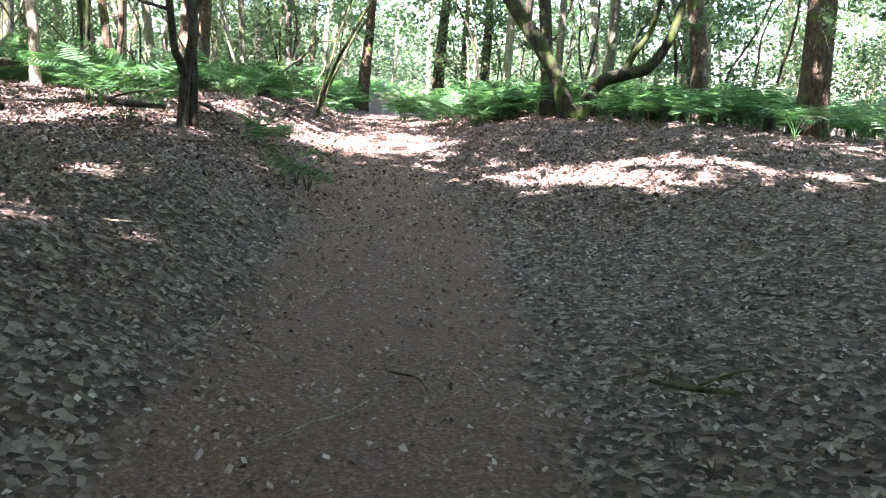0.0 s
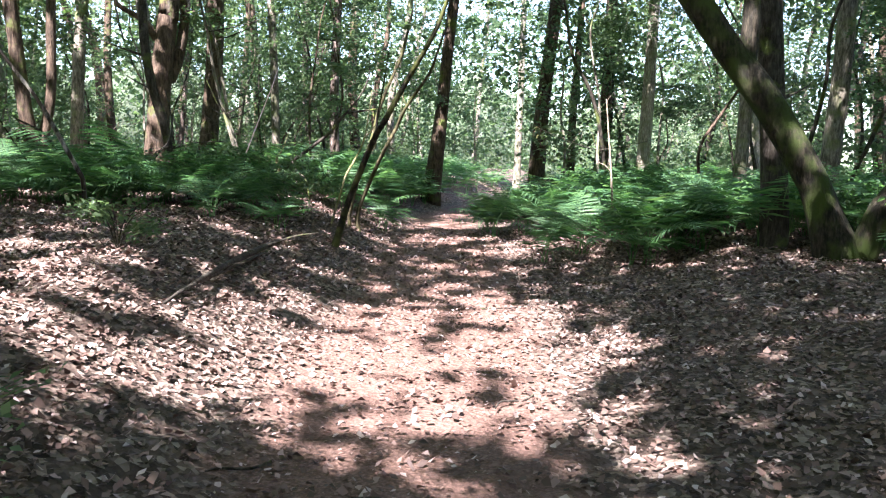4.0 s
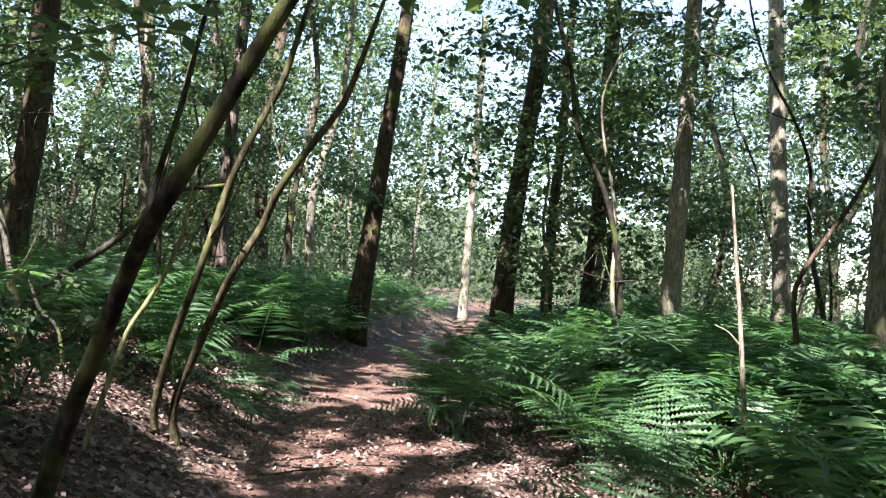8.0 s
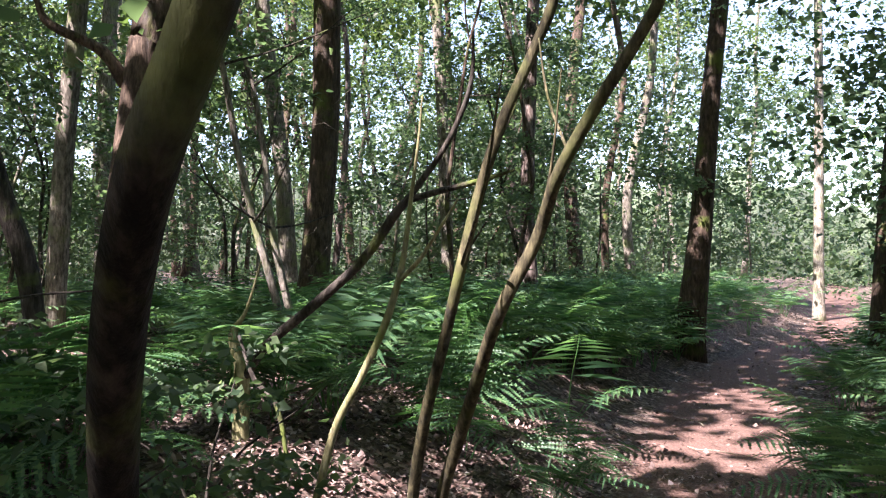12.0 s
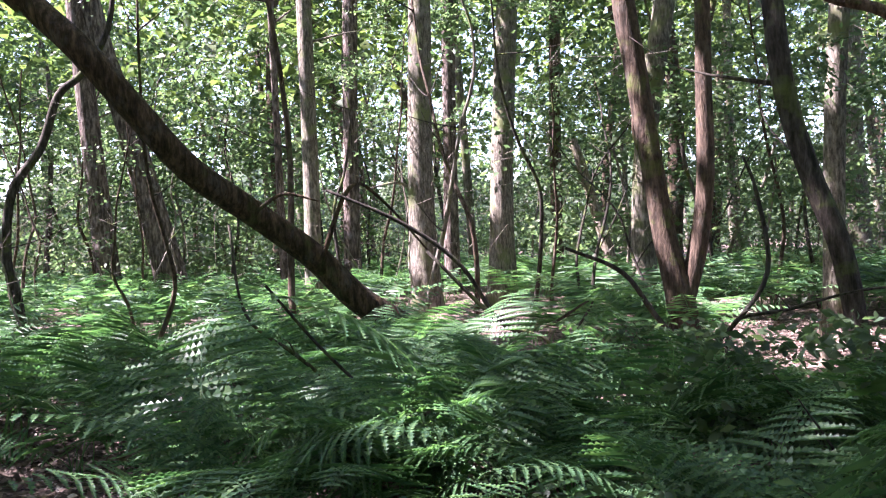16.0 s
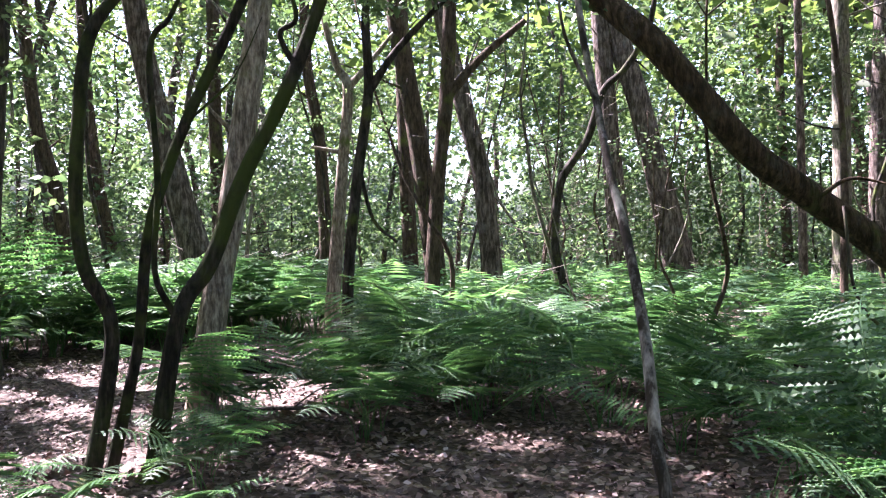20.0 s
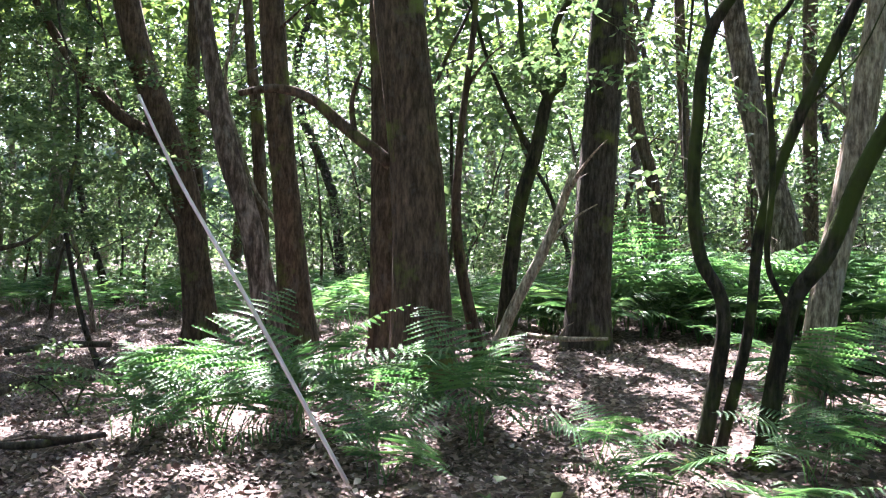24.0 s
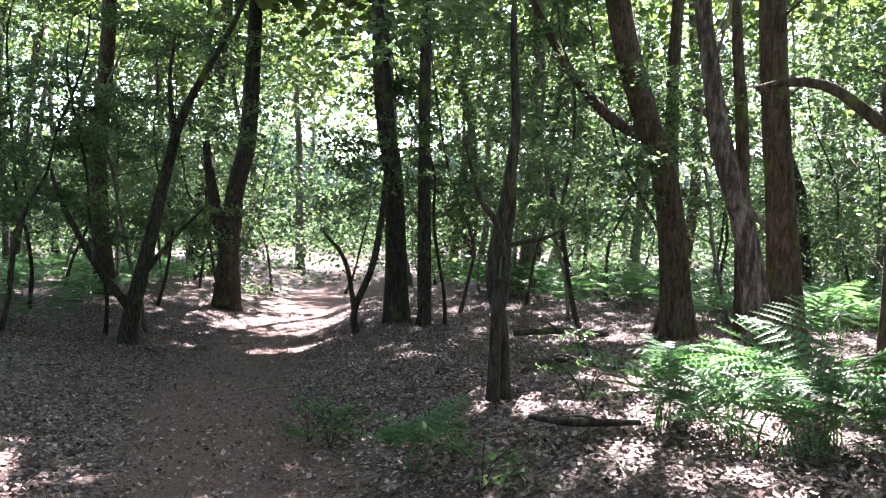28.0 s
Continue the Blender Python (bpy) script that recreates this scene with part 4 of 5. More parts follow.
tree("tree", "tree", "leaning oak with a long grey side limb", OAK, [(-4.97, 4.46, 1.66, 0.180), (-4.76, 4.38, 2.93, 0.154), (-4.44, 4.27, 3.93, 0.148), (-4.07, 4.16, 5.37, 0.143)],
     [(-4.57, 4.31, 3.53, 0.075), (-4.11, 4.17, 3.78, 0.069), (-3.69, 4.06, 4.22, 0.059), (-3.36, 3.99, 4.74, 0.049), (-3.10, 3.94, 5.23, 0.039)])
tree("tree", "tree", "slim dark trunk in the wood", OAK, [(-5.49, 2.89, 1.59, 0.092), (-5.49, 2.90, 2.30, 0.088), (-5.37, 2.86, 4.11, 0.080), (-5.38, 2.87, 5.98, 0.075)])
tree("tree", "tree", "leaning trunk with a broken side limb", PINE, [(-4.89, 6.56, 1.75, 0.143), (-4.67, 6.46, 2.47, 0.107), (-4.45, 6.37, 3.23, 0.104), (-4.33, 6.32, 3.87, 0.083), (-4.18, 6.27, 4.88, 0.074)],
     [(-4.44, 6.36, 3.39, 0.044), (-4.31, 6.32, 3.57, 0.033), (-4.18, 6.27, 3.65, 0.022)])
tree("tree", "tree", "thick dark oak trunk behind ferns", OAK, [(-5.29, 6.22, 1.75, 0.175), (-5.16, 6.15, 2.77, 0.139), (-5.07, 6.11, 3.69, 0.132), (-4.97, 6.07, 5.16, 0.122)])
tree("tree", "tree", "slim dark trunk in the wood", OAK, [(-5.78, 4.35, 1.66, 0.090), (-5.67, 4.31, 3.60, 0.079), (-5.56, 4.26, 4.79, 0.066)])
tree("tree", "tree", "small dark forked tree at the edge of the path", DARK, [(1.93, 1.52, 0.72, 0.122), (1.88, 1.50, 0.94, 0.112), (1.69, 1.47, 1.91, 0.094), (1.45, 1.42, 3.17, 0.077), (1.25, 1.38, 3.95, 0.061), (0.60, 1.29, 5.31, 0.035)],
     [(1.90, 1.51, 1.06, 0.069), (2.34, 1.63, 1.66, 0.051), (2.77, 1.78, 2.49, 0.034), (2.92, 1.82, 2.95, 0.022)],
     [(1.80, 1.50, 1.43, 0.051), (1.41, 1.41, 2.00, 0.034), (0.89, 1.32, 2.60, 0.017)],
     [(1.38, 1.41, 3.46, 0.043), (1.48, 1.44, 4.24, 0.030), (1.43, 1.43, 4.97, 0.022)])
tree("tree", "tree", "dark forked trunk in the wood", DARK, [(1.37, -4.38, 0.60, 0.251), (1.26, -4.38, 2.79, 0.200), (1.04, -4.41, 4.01, 0.188), (0.98, -4.40, 6.29, 0.154), (0.98, -4.39, 7.71, 0.130)],
     [(1.42, -4.37, 1.71, 0.150), (1.73, -4.31, 3.01, 0.113), (1.88, -4.29, 3.95, 0.075)])
tree("tree", "tree", "dark trunk in the wood", DARK, [(3.00, -10.20, 0.45, 0.225), (3.00, -10.20, 0.92, 0.215), (2.88, -10.19, 2.98, 0.198), (2.64, -10.20, 4.93, 0.182), (2.43, -10.20, 7.66, 0.152)])
tree("tree", "tree", "slim dark trunk in the wood", DARK, [(2.78, -12.13, 0.37, 0.168), (2.78, -12.13, 1.00, 0.161), (2.95, -12.11, 3.05, 0.134), (3.12, -12.09, 6.50, 0.108)])
tree("tree", "tree", "dark curved trunk in the undergrowth", DARK, [(-4.85, 17.72, 1.70, 0.050), (-4.92, 17.65, 2.39, 0.056), (-5.02, 17.54, 2.86, 0.056), (-5.09, 17.45, 3.34, 0.057), (-5.13, 17.42, 3.95, 0.052)])
tree("tree", "tree", "dark trunk behind the bracken", DARK, [(2.01, 15.73, 1.38, 0.124), (2.02, 15.73, 1.78, 0.118), (1.91, 15.75, 3.03, 0.112), (1.80, 15.77, 4.38, 0.107)])


# ---- fallen and hanging branches ----
stick("thin dead branch arching over the bracken", DARK, [(-5.57, 14.60, 2.69, 0.007), (-5.56, 14.66, 2.26, 0.008), (-5.53, 14.89, 2.05, 0.010), (-5.48, 15.19, 1.78, 0.008), (-5.41, 15.46, 1.57, 0.005)])
stick("thin dead branch hanging over the bracken", DARK, [(-7.32, 15.38, 2.98, 0.010), (-7.20, 15.91, 2.72, 0.015), (-7.08, 16.29, 2.41, 0.016), (-6.98, 16.54, 2.00, 0.016), (-6.85, 16.84, 1.86, 0.013), (-6.85, 16.84, 1.62, 0.013)])
stick("dark bare shoot curving up from the bracken", DARK, [(-4.71, 16.41, 1.66, 0.017), (-4.71, 16.41, 1.73, 0.017), (-4.66, 16.51, 1.96, 0.014), (-4.56, 16.66, 2.14, 0.011), (-4.45, 16.78, 2.39, 0.011), (-4.48, 16.76, 2.74, 0.009), (-4.51, 16.72, 2.90, 0.005)])
stick("thin bare twig above the undergrowth", DARK, [(-4.62, 16.72, 1.67, 0.008), (-4.63, 16.71, 2.13, 0.008), (-4.47, 16.91, 2.22, 0.008), (-4.28, 17.12, 2.30, 0.006), (-4.04, 17.34, 2.33, 0.005)])
stick("pale dead twig lying on bracken", DEAD, [(-4.66, 15.08, 1.63, 0.005), (-4.62, 15.24, 1.60, 0.009), (-4.59, 15.37, 1.66, 0.007), (-4.56, 15.47, 1.82, 0.005)])
stick("dark dead branch leaning in the undergrowth", DARK, [(-6.39, 16.78, 2.51, 0.011), (-6.22, 17.10, 2.34, 0.015), (-6.11, 17.28, 2.04, 0.017), (-5.96, 17.50, 1.74, 0.015), (-5.96, 17.50, 1.68, 0.015)])
stick("thin dead branch arching over the bracken", DARK, [(-5.15, 14.72, 2.41, 0.006), (-5.10, 14.94, 2.13, 0.007), (-5.05, 15.16, 1.90, 0.007), (-4.99, 15.35, 1.74, 0.005), (-4.99, 15.35, 1.59, 0.005)])
stick("dark bare branch leaning in the undergrowth", DARK, [(-7.43, 16.14, 2.52, 0.011), (-7.22, 16.67, 1.94, 0.019), (-7.09, 16.95, 1.93, 0.013), (-6.93, 17.26, 2.11, 0.008), (-7.08, 16.96, 1.62, 0.013)])
stick("pale dead twig lying on bracken", DEAD, [(-4.37, 15.21, 1.60, 0.006), (-4.37, 15.20, 1.66, 0.006), (-4.32, 15.36, 1.69, 0.007), (-4.26, 15.48, 1.78, 0.006), (-4.23, 15.55, 1.88, 0.004)])
stick("thin pale bare sapling stem among bracken", DEAD, [(0.63, 16.93, 1.30, 0.013), (0.63, 16.93, 1.55, 0.013), (0.58, 16.95, 2.12, 0.012), (0.53, 16.96, 2.56, 0.009), (0.49, 16.97, 2.92, 0.006)])
stick("thin dead twig in the bracken", DARK, [(-6.08, 14.47, 1.91, 0.006), (-6.06, 14.72, 1.82, 0.008), (-6.01, 15.00, 1.62, 0.008), (-5.93, 15.32, 1.51, 0.006)])
stick("dark fallen branch on leaf litter", DARK, [(-2.29, 8.05, 1.48, 0.022), (-2.49, 7.79, 1.50, 0.030), (-2.75, 7.88, 1.53, 0.025), (-2.95, 8.35, 1.55, 0.017)])
stick("dark crooked fallen branch on leaf litter", DARK, [(-2.10, 9.09, 1.42, 0.015), (-2.23, 9.36, 1.46, 0.021), (-2.38, 9.52, 1.50, 0.020), (-2.53, 9.63, 1.53, 0.013)])
stick("dark fallen branch on leaf litter", DARK, [(-2.66, 6.01, 1.47, 0.027), (-3.04, 6.20, 1.53, 0.034), (-3.29, 6.81, 1.59, 0.025)])
stick("dark fallen branch on the leafy bank", DARK, [(-2.10, 12.04, 1.40, 0.016), (-2.18, 12.80, 1.43, 0.022), (-2.26, 13.70, 1.45, 0.024), (-2.30, 14.17, 1.45, 0.015)])
stick("dark fallen stick on leaf litter", DARK, [(1.14, 3.17, 0.72, 0.008), (1.26, 3.08, 0.73, 0.011), (1.39, 2.99, 0.75, 0.008)])
stick("thin fallen twig on the path edge", DEAD, [(-0.41, 5.48, 0.80, 0.006), (-0.25, 5.62, 0.81, 0.008), (-0.13, 5.81, 0.81, 0.005)])
stick("dark fallen branch on the leafy bank", DARK, [(-2.03, 11.51, 1.37, 0.008), (-2.09, 11.94, 1.39, 0.011), (-2.14, 12.55, 1.40, 0.012), (-2.22, 13.62, 1.42, 0.010)])
stick("grey fallen branch on leaf litter", DEAD, [(-4.97, 9.83, 1.90, 0.013), (-4.92, 10.24, 1.91, 0.016), (-5.06, 10.50, 1.93, 0.010)])
stick("short rotten log on leaf litter", DARK, [(-5.57, 11.61, 1.89, 0.035), (-5.60, 11.80, 1.88, 0.031), (-5.62, 11.95, 1.86, 0.018)])
stick("short rotten log on leaf litter", DARK, [(-5.71, 11.29, 1.90, 0.030), (-5.59, 11.54, 1.89, 0.035), (-5.57, 11.71, 1.87, 0.022)])
stick("dark fallen twig beside the bracken", DARK, [(-4.96, 11.89, 1.77, 0.008), (-5.08, 12.17, 1.78, 0.010), (-5.06, 12.51, 1.76, 0.006)])


# ---- filler woodland all round: trunks with crowns ----
def crown_mesh(seed, radius, tall, leaves, size, mat):
    rng = np.random.default_rng(seed)
    k = max(8, leaves // 60)
    u = rng.standard_normal((k, 3))
    u /= np.linalg.norm(u, axis=1)[:, None]
    hubs = u * rng.uniform(0.3, 1.0, (k, 1)) ** 0.6 * (radius, radius, tall / 2)
    centres = np.repeat(hubs, leaves // k, 0)
    centres = centres + rng.normal(0, 1, centres.shape) * (0.15 * radius + 0.04, 0.15 * radius + 0.04, 0.045 * tall)
    v, f = leaf_cards(centres, size, rng, level=0.45)
    return mesh_from("crown", v, f, mat)


TALL_CROWNS = [crown_mesh(20 + i, 2.5, 6.0, 1250, 0.26, CANOPY) for i in range(4)]
BUSH_CROWNS = [crown_mesh(40 + i, 1.25, 2.7, 1250, 0.105, LEAF if i % 3 else LEAF_BRIGHT) for i in range(6)]


def straight_trunk(seed, tall, r, mat):
    rng = np.random.default_rng(seed)
    pts, x, y = [], 0.0, 0.0
    for i in range(6):
        pts.append((x, y, tall * i / 5 - 0.1, r * (1 - 0.11 * i)))
        x, y = x + rng.normal(0, 0.028 * tall), y + rng.normal(0, 0.02 * tall)
    return tube("trunk", pts, mat, 10, 3, 0.5, 0.05, rng)


FAR_TRUNKS = [straight_trunk(60 + i, 13.0, (0.1, 0.13, 0.17, 0.07)[i % 4], (OAK, PINE, GREY, DARK, OAK, GREY)[i % 6]) for i in range(12)]
BUSH_STEMS = [straight_trunk(80 + i, 2.6, 0.025, (DARK, GREY)[i % 2]) for i in range(4)]


def clear_of(x, y, gap):
    return all((x - a) ** 2 + (y - b) ** 2 > gap * gap for a, b, _ in TREES)


def open_side(x, y):
    """True on the side where the wood is thin and the sky shows between the trunks."""
    return (x > 5.5) & (y > 10) & (x > 0.2 * (y - 10) + 4)


def woodland():
    rng = np.random.default_rng(77)
    n = 0
    while n < 290:
        a, r = rng.uniform(0, 2 * np.pi), 14 + 34 * rng.random() ** 0.8
        x, y = -1 + r * math.cos(a), 12 + r * math.sin(a)
        if abs(x - float(path_x(y))) < (3.4 if y > 15 else 1.6) or (-3 < y < 22 and abs(x) < 12) or not clear_of(x, y, 1.6):
            continue
        n += 1
        base = tagged(new("tree"), "tall woodland tree with a slim trunk and a green crown", "tree", "woodland trees")
        base.matrix_basis = pose(x, y, h(x, y), 0, 0, rng.uniform(0, 360)) @ Matrix.Scale(rng.uniform(0.85, 1.15), 4)
        child("trunk", FAR_TRUNKS[n % 12], base)
        for k in range(1):
            c = tagged(child("crown", TALL_CROWNS[(n + k) % 4], base), kind="stuff")
            c.matrix_basis = pose(rng.normal(0, 0.6), rng.normal(0, 0.6), (10.0, 6.0)[k] + rng.normal(0, 0.7), 0, 0, rng.uniform(0, 360)) @ Matrix.Scale(rng.uniform(0.8, 1.1), 4)


def undergrowth():
    rng = np.random.default_rng(78)
    n = 0
    while n < 190:
        a, r = rng.uniform(0, 2 * np.pi), 9 + 24 * rng.random() ** 0.9
        x, y = -1.5 + r * math.cos(a), 13 + r * math.sin(a)
        d = x - float(path_x(y))
        if abs(d) < 2.2 or (-4 < y < 15 and -6.5 < x < 6) or not clear_of(x, y, 0.5):
            continue
        if (-14 < x < -5 and 7 < y < 19 and rng.random() < 0.8) or (open_side(x, y) and rng.random() < 0.6):
            continue
        n += 1
        base = tagged(new("shrub"), "leafy understorey shrub with thin dark stems", "shrub", "understorey shrubs")
        s = rng.uniform(0.8, 1.5)
        base.matrix_basis = pose(x, y, h(x, y), 0, 0, rng.uniform(0, 360)) @ Matrix.Scale(s, 4)
        child("stem", BUSH_STEMS[n % 4], base)
        for k in range(2):
            c = tagged(child("crown", BUSH_CROWNS[(n + k) % 6], base), kind="stuff")
            c.matrix_basis = pose(rng.normal(0, 0.5), rng.normal(0, 0.5), 1.5 + 1.7 * k + rng.normal(0, 0.2), 0, 0, rng.uniform(0, 360))


def far_woods():
    """Foliage of the wood beyond, closing the view all round down to the ground."""
    rng = np.random.default_rng(79)
    k = 3000
    a, r = rng.uniform(0, 2 * np.pi, k), rng.uniform(26, 56, k)
    hubs = np.stack([-1 + r * np.cos(a), 12 + r * np.sin(a), 0.4 + 15 * rng.random(k) ** 2.0], -1)
    keep = (np.abs(hubs[:, 0] - path_x(hubs[:, 1])) > 1.5) | (hubs[:, 1] > 40) | (hubs[:, 1] < -11)
    hubs = hubs[keep]
    hubs = hubs[~open_side(hubs[:, 0], hubs[:, 1]) | (rng.random(len(hubs)) < 0.3)]
    c = np.repeat(hubs, 150, 0)
    c = c + rng.normal(0, 1, c.shape) * (1.0, 1.0, 0.55)
    c[:, 2] = np.maximum(c[:, 2], 0.2)
    v, f = leaf_cards(c, 0.17, rng, 0.2, 0.65, 0.3)
    a, r = rng.uniform(0, 2 * np.pi, 60000), rng.uniform(50, 60, 60000)
    far = ~open_side(-1 + r * np.cos(a), 12 + r * np.sin(a)) | (rng.random(len(a)) < 0.3)
    a, r = a[far], r[far]
    w, g = leaf_cards(np.stack([-1 + r * np.cos(a), 12 + r * np.sin(a), 0.2 + 13 * rng.random(len(a)) ** 1.7], -1), 0.62, rng, 0.2, 0.8, 0.1)
    v, f = np.concatenate([v, w]), np.concatenate([f, g + len(v)])
    tagged(new("far_foliage", mesh_from("far_foliage", v, f, LEAF)), "dense green foliage of the wood in the distance", "foliage", kind="stuff")


def distant_wood():
    """The edge of the wood in the far distance, a low uneven ring of foliage."""
    rng = np.random.default_rng(83)
    n = 360
    a = np.linspace(0, 2 * np.pi, n, endpoint=False)
    x, y = -1 + 66 * np.cos(a), 12 + 66 * np.sin(a)
    top = 8.5 + 2.0 * np.sin(9 * a) * np.sin(23 * a + 1) + rng.normal(0, 0.9, n)
    top = np.where(open_side(x, y), 0.4 * top, top)
    rings = [(1.0, -1.0 + 0 * top), (0.985, 0.5 * top), (1.0, top), (1.05, 0.95 * top), (1.06, -1.0 + 0 * top)]
    verts = np.concatenate([np.stack([-1 + 66 * k * np.cos(a), 12 + 66 * k * np.sin(a), z], -1) for k, z in rings])
    i, j = np.meshgrid(np.arange(len(rings) - 1), np.arange(n), indexing="ij")
    faces = np.stack([i * n + j, i * n + (j + 1) % n, (i + 1) * n + (j + 1) % n, (i + 1) * n + j], -1).reshape(-1, 4)
    tagged(new("backdrop", mesh_from("backdrop", verts, faces, DISTANCE, True)), "dark green edge of the wood in the far distance", "backdrop", kind="structure")


def bare_shrubs():
    """Bare thin saplings with dead twigs that stand in the bracken."""
    rng = np.random.default_rng(84)
    n = 0
    while n < 16:
        x, y = rng.uniform(-16, -8), rng.uniform(9.5, 21)
        if not clear_of(x, y, 0.5) or inside_open(x, y):
            continue
        n += 1
        stem, twigs, pts = CROOKED[n % 7]
        base = tagged(new("sapling"), "thin bare dead sapling with grey twigs in the bracken", "young tree", "saplings")
        base.matrix_basis = pose(x, y, h(x, y) - 0.05, rng.normal(0, 9), rng.normal(0, 9), rng.uniform(0, 360)) @ Matrix.Scale(rng.uniform(0.35, 0.75), 4)
        child("stem", stem, base)
        for t in twigs:
            child("twig", t, base)


def crooked_stem(seed):
    """A thin crooked sapling stem with bare side twigs, and the sites of its leaves."""
    rng = np.random.default_rng(seed)
    p, way, pts = np.zeros(3), np.array((rng.normal(0, 0.15), rng.normal(0, 0.15), 1.0)), []
    for i in range(9):
        pts.append((*p, 0.034 * (1 - 0.085 * i)))
        way = way * 0.75 + np.array((rng.normal(0, 0.2), rng.normal(0, 0.2), 0.3))
        p = p + way / np.linalg.norm(way) * 0.6
    twigs = []
    for i in range(6):
        a = np.array(pts[int(rng.integers(2, 9))][:3])
        e = np.array((rng.normal(0, 0.4), rng.normal(0, 0.4), rng.uniform(0.0, 0.4)))
        twigs.append(tube("twig", [(*a, 0.011), (*(a + 0.6 * e), 0.007), (*(a + 1.5 * e + (0, 0, 0.1)), 0.003)], DARK, 5, 3))
    return tube("stem", pts, (DARK, GREY, OAK)[seed % 3], 7, 3, 0.3, 0.06, rng), twigs, pts


CROOKED = [crooked_stem(900 + i) for i in range(7)]


def saplings():
    rng = np.random.default_rng(81)
    n = 0
    while n < 140:
        a, r = rng.uniform(0, 2 * np.pi), 7 + 14 * rng.random()
        x, y = -1.5 + r * math.cos(a), 13 + r * math.sin(a)
        if abs(x - float(path_x(y))) < 2.2 or (-4 < y < 14 and -6.2 < x < 6.5) or not clear_of(x, y, 0.8):
            continue
        n += 1
        stem, twigs, pts = CROOKED[n % 7]
        base = tagged(new("sapling"), "thin crooked bare sapling in the undergrowth", "young tree", "saplings")
        base.matrix_basis = pose(x, y, h(x, y) - 0.05, 0, 0, rng.uniform(0, 360)) @ Matrix.Scale(rng.uniform(0.7, 1.2), 4)
        child("stem", stem, base)
        for t in twigs[: 3 + n % 4]:
            child("twig", t, base)
        for k in (5, 8) if n % 3 == 0 else (7,) if n % 3 == 1 else ():
            c = tagged(child("leafy_branch", SPRAYS[(n + k) % 6], base), kind="stuff")
            c.matrix_basis = pose(*pts[k][:3], 0, rng.normal(0, 12), rng.uniform(0, 360)) @ Matrix.Scale(rng.uniform(0.6, 0.9), 4)


def mid_foliage():
    """Leaves of the understorey between the trunks, in layered boughs from the bracken up to the crowns."""
    rng = np.random.default_rng(80)
    k = 900
    a, r = rng.uniform(0, 2 * np.pi, k), rng.uniform(11.5, 30, k)
    boughs = np.stack([-1 + r * np.cos(a), 12.5 + r * np.sin(a), 1.2 + 8.5 * rng.random(k) ** 1.1], -1)
    boughs = boughs[(np.abs(boughs[:, 0] - path_x(boughs[:, 1])) > 2.3 + 0.12 * boughs[:, 2]) | (boughs[:, 2] > 5.5) | (boughs[:, 1] < -9)]
    boughs = boughs[~open_side(boughs[:, 0], boughs[:, 1]) | (rng.random(len(boughs)) < 0.45)]
    k, per, tufts = len(boughs), 58, 8
    a = rng.uniform(0, 2 * np.pi, (k, 1)) + rng.normal(0, 0.5, (k, tufts))
    s = rng.uniform(0.1, 1.5, (k, tufts))
    hubs = boughs[:, None] + np.stack([s * np.cos(a), s * np.sin(a), 0.12 * s - 0.16 * s * s + rng.normal(0, 0.1, s.shape)], -1)
    c = np.repeat(hubs.reshape(-1, 3), per, 0)
    c = c + rng.normal(0, 1, c.shape) * (0.24, 0.24, 0.07)
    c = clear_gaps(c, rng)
    v, f = leaf_cards(c, 0.068, rng, 0.15, 0.62, 0.7)
    tagged(new("understorey_leaves", mesh_from("understorey_leaves", v, f, LEAF_BRIGHT)), "sunlit green leaves of the understorey between the trunks", "foliage", kind="stuff")


def hanging_tree(x, y, s, i):
    """A young understorey tree whose leafy branches hang over the path."""
    rng = np.random.default_rng(950 + i)
    stem, twigs, pts = CROOKED[i % 7]
    base = tagged(new("young_tree"), "young understorey tree with leafy branches overhanging the path", "young tree", "understorey trees")
    base.matrix_basis = pose(x, y, h(x, y) - 0.05, 0, 0, rng.uniform(0, 360)) @ Matrix.Scale(s, 4)
    child("stem", stem, base)
    for t in twigs:
        child("twig", t, base)
    for k in range(9):
        p = pts[3 + k % 6]
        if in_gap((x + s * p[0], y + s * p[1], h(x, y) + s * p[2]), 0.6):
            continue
        c = tagged(child("leafy_branch", SPRAYS[(i + k) % 6], base), kind="stuff")
        c.matrix_basis = pose(p[0], p[1], p[2] + rng.normal(0, 0.15), 0, rng.normal(-5, 12), rng.uniform(0, 360)) @ Matrix.Scale(rng.uniform(0.8, 1.2) / s, 4)


for i, (x, y, s) in enumerate([(2.3, 1.2, 0.95), (-4.45, 1.63, 1.0), (-5.03, 3.51, 1.0), (3.2, 2.6, 0.95), (-6.04, 5.24, 1.05), (-4.49, -1.38, 1.0), (2.4, -2.6, 1.0), (4, -0.6, 1.1), (-6.95, 1.72, 1.1),
                              (-6.44, -2.56, 1.1), (4.6, -4.2, 1.1), (-8.39, 4.91, 1.1), (-4.73, -5.18, 1.0), (3.2, -7, 1.0), (-5.9, 7.34, 0.9), (0.9, 21.6, 0.9), (2.3, 20.3, 0.9), (3.7, 19.0, 1.0)]):
    hanging_tree(x, y, s, i)
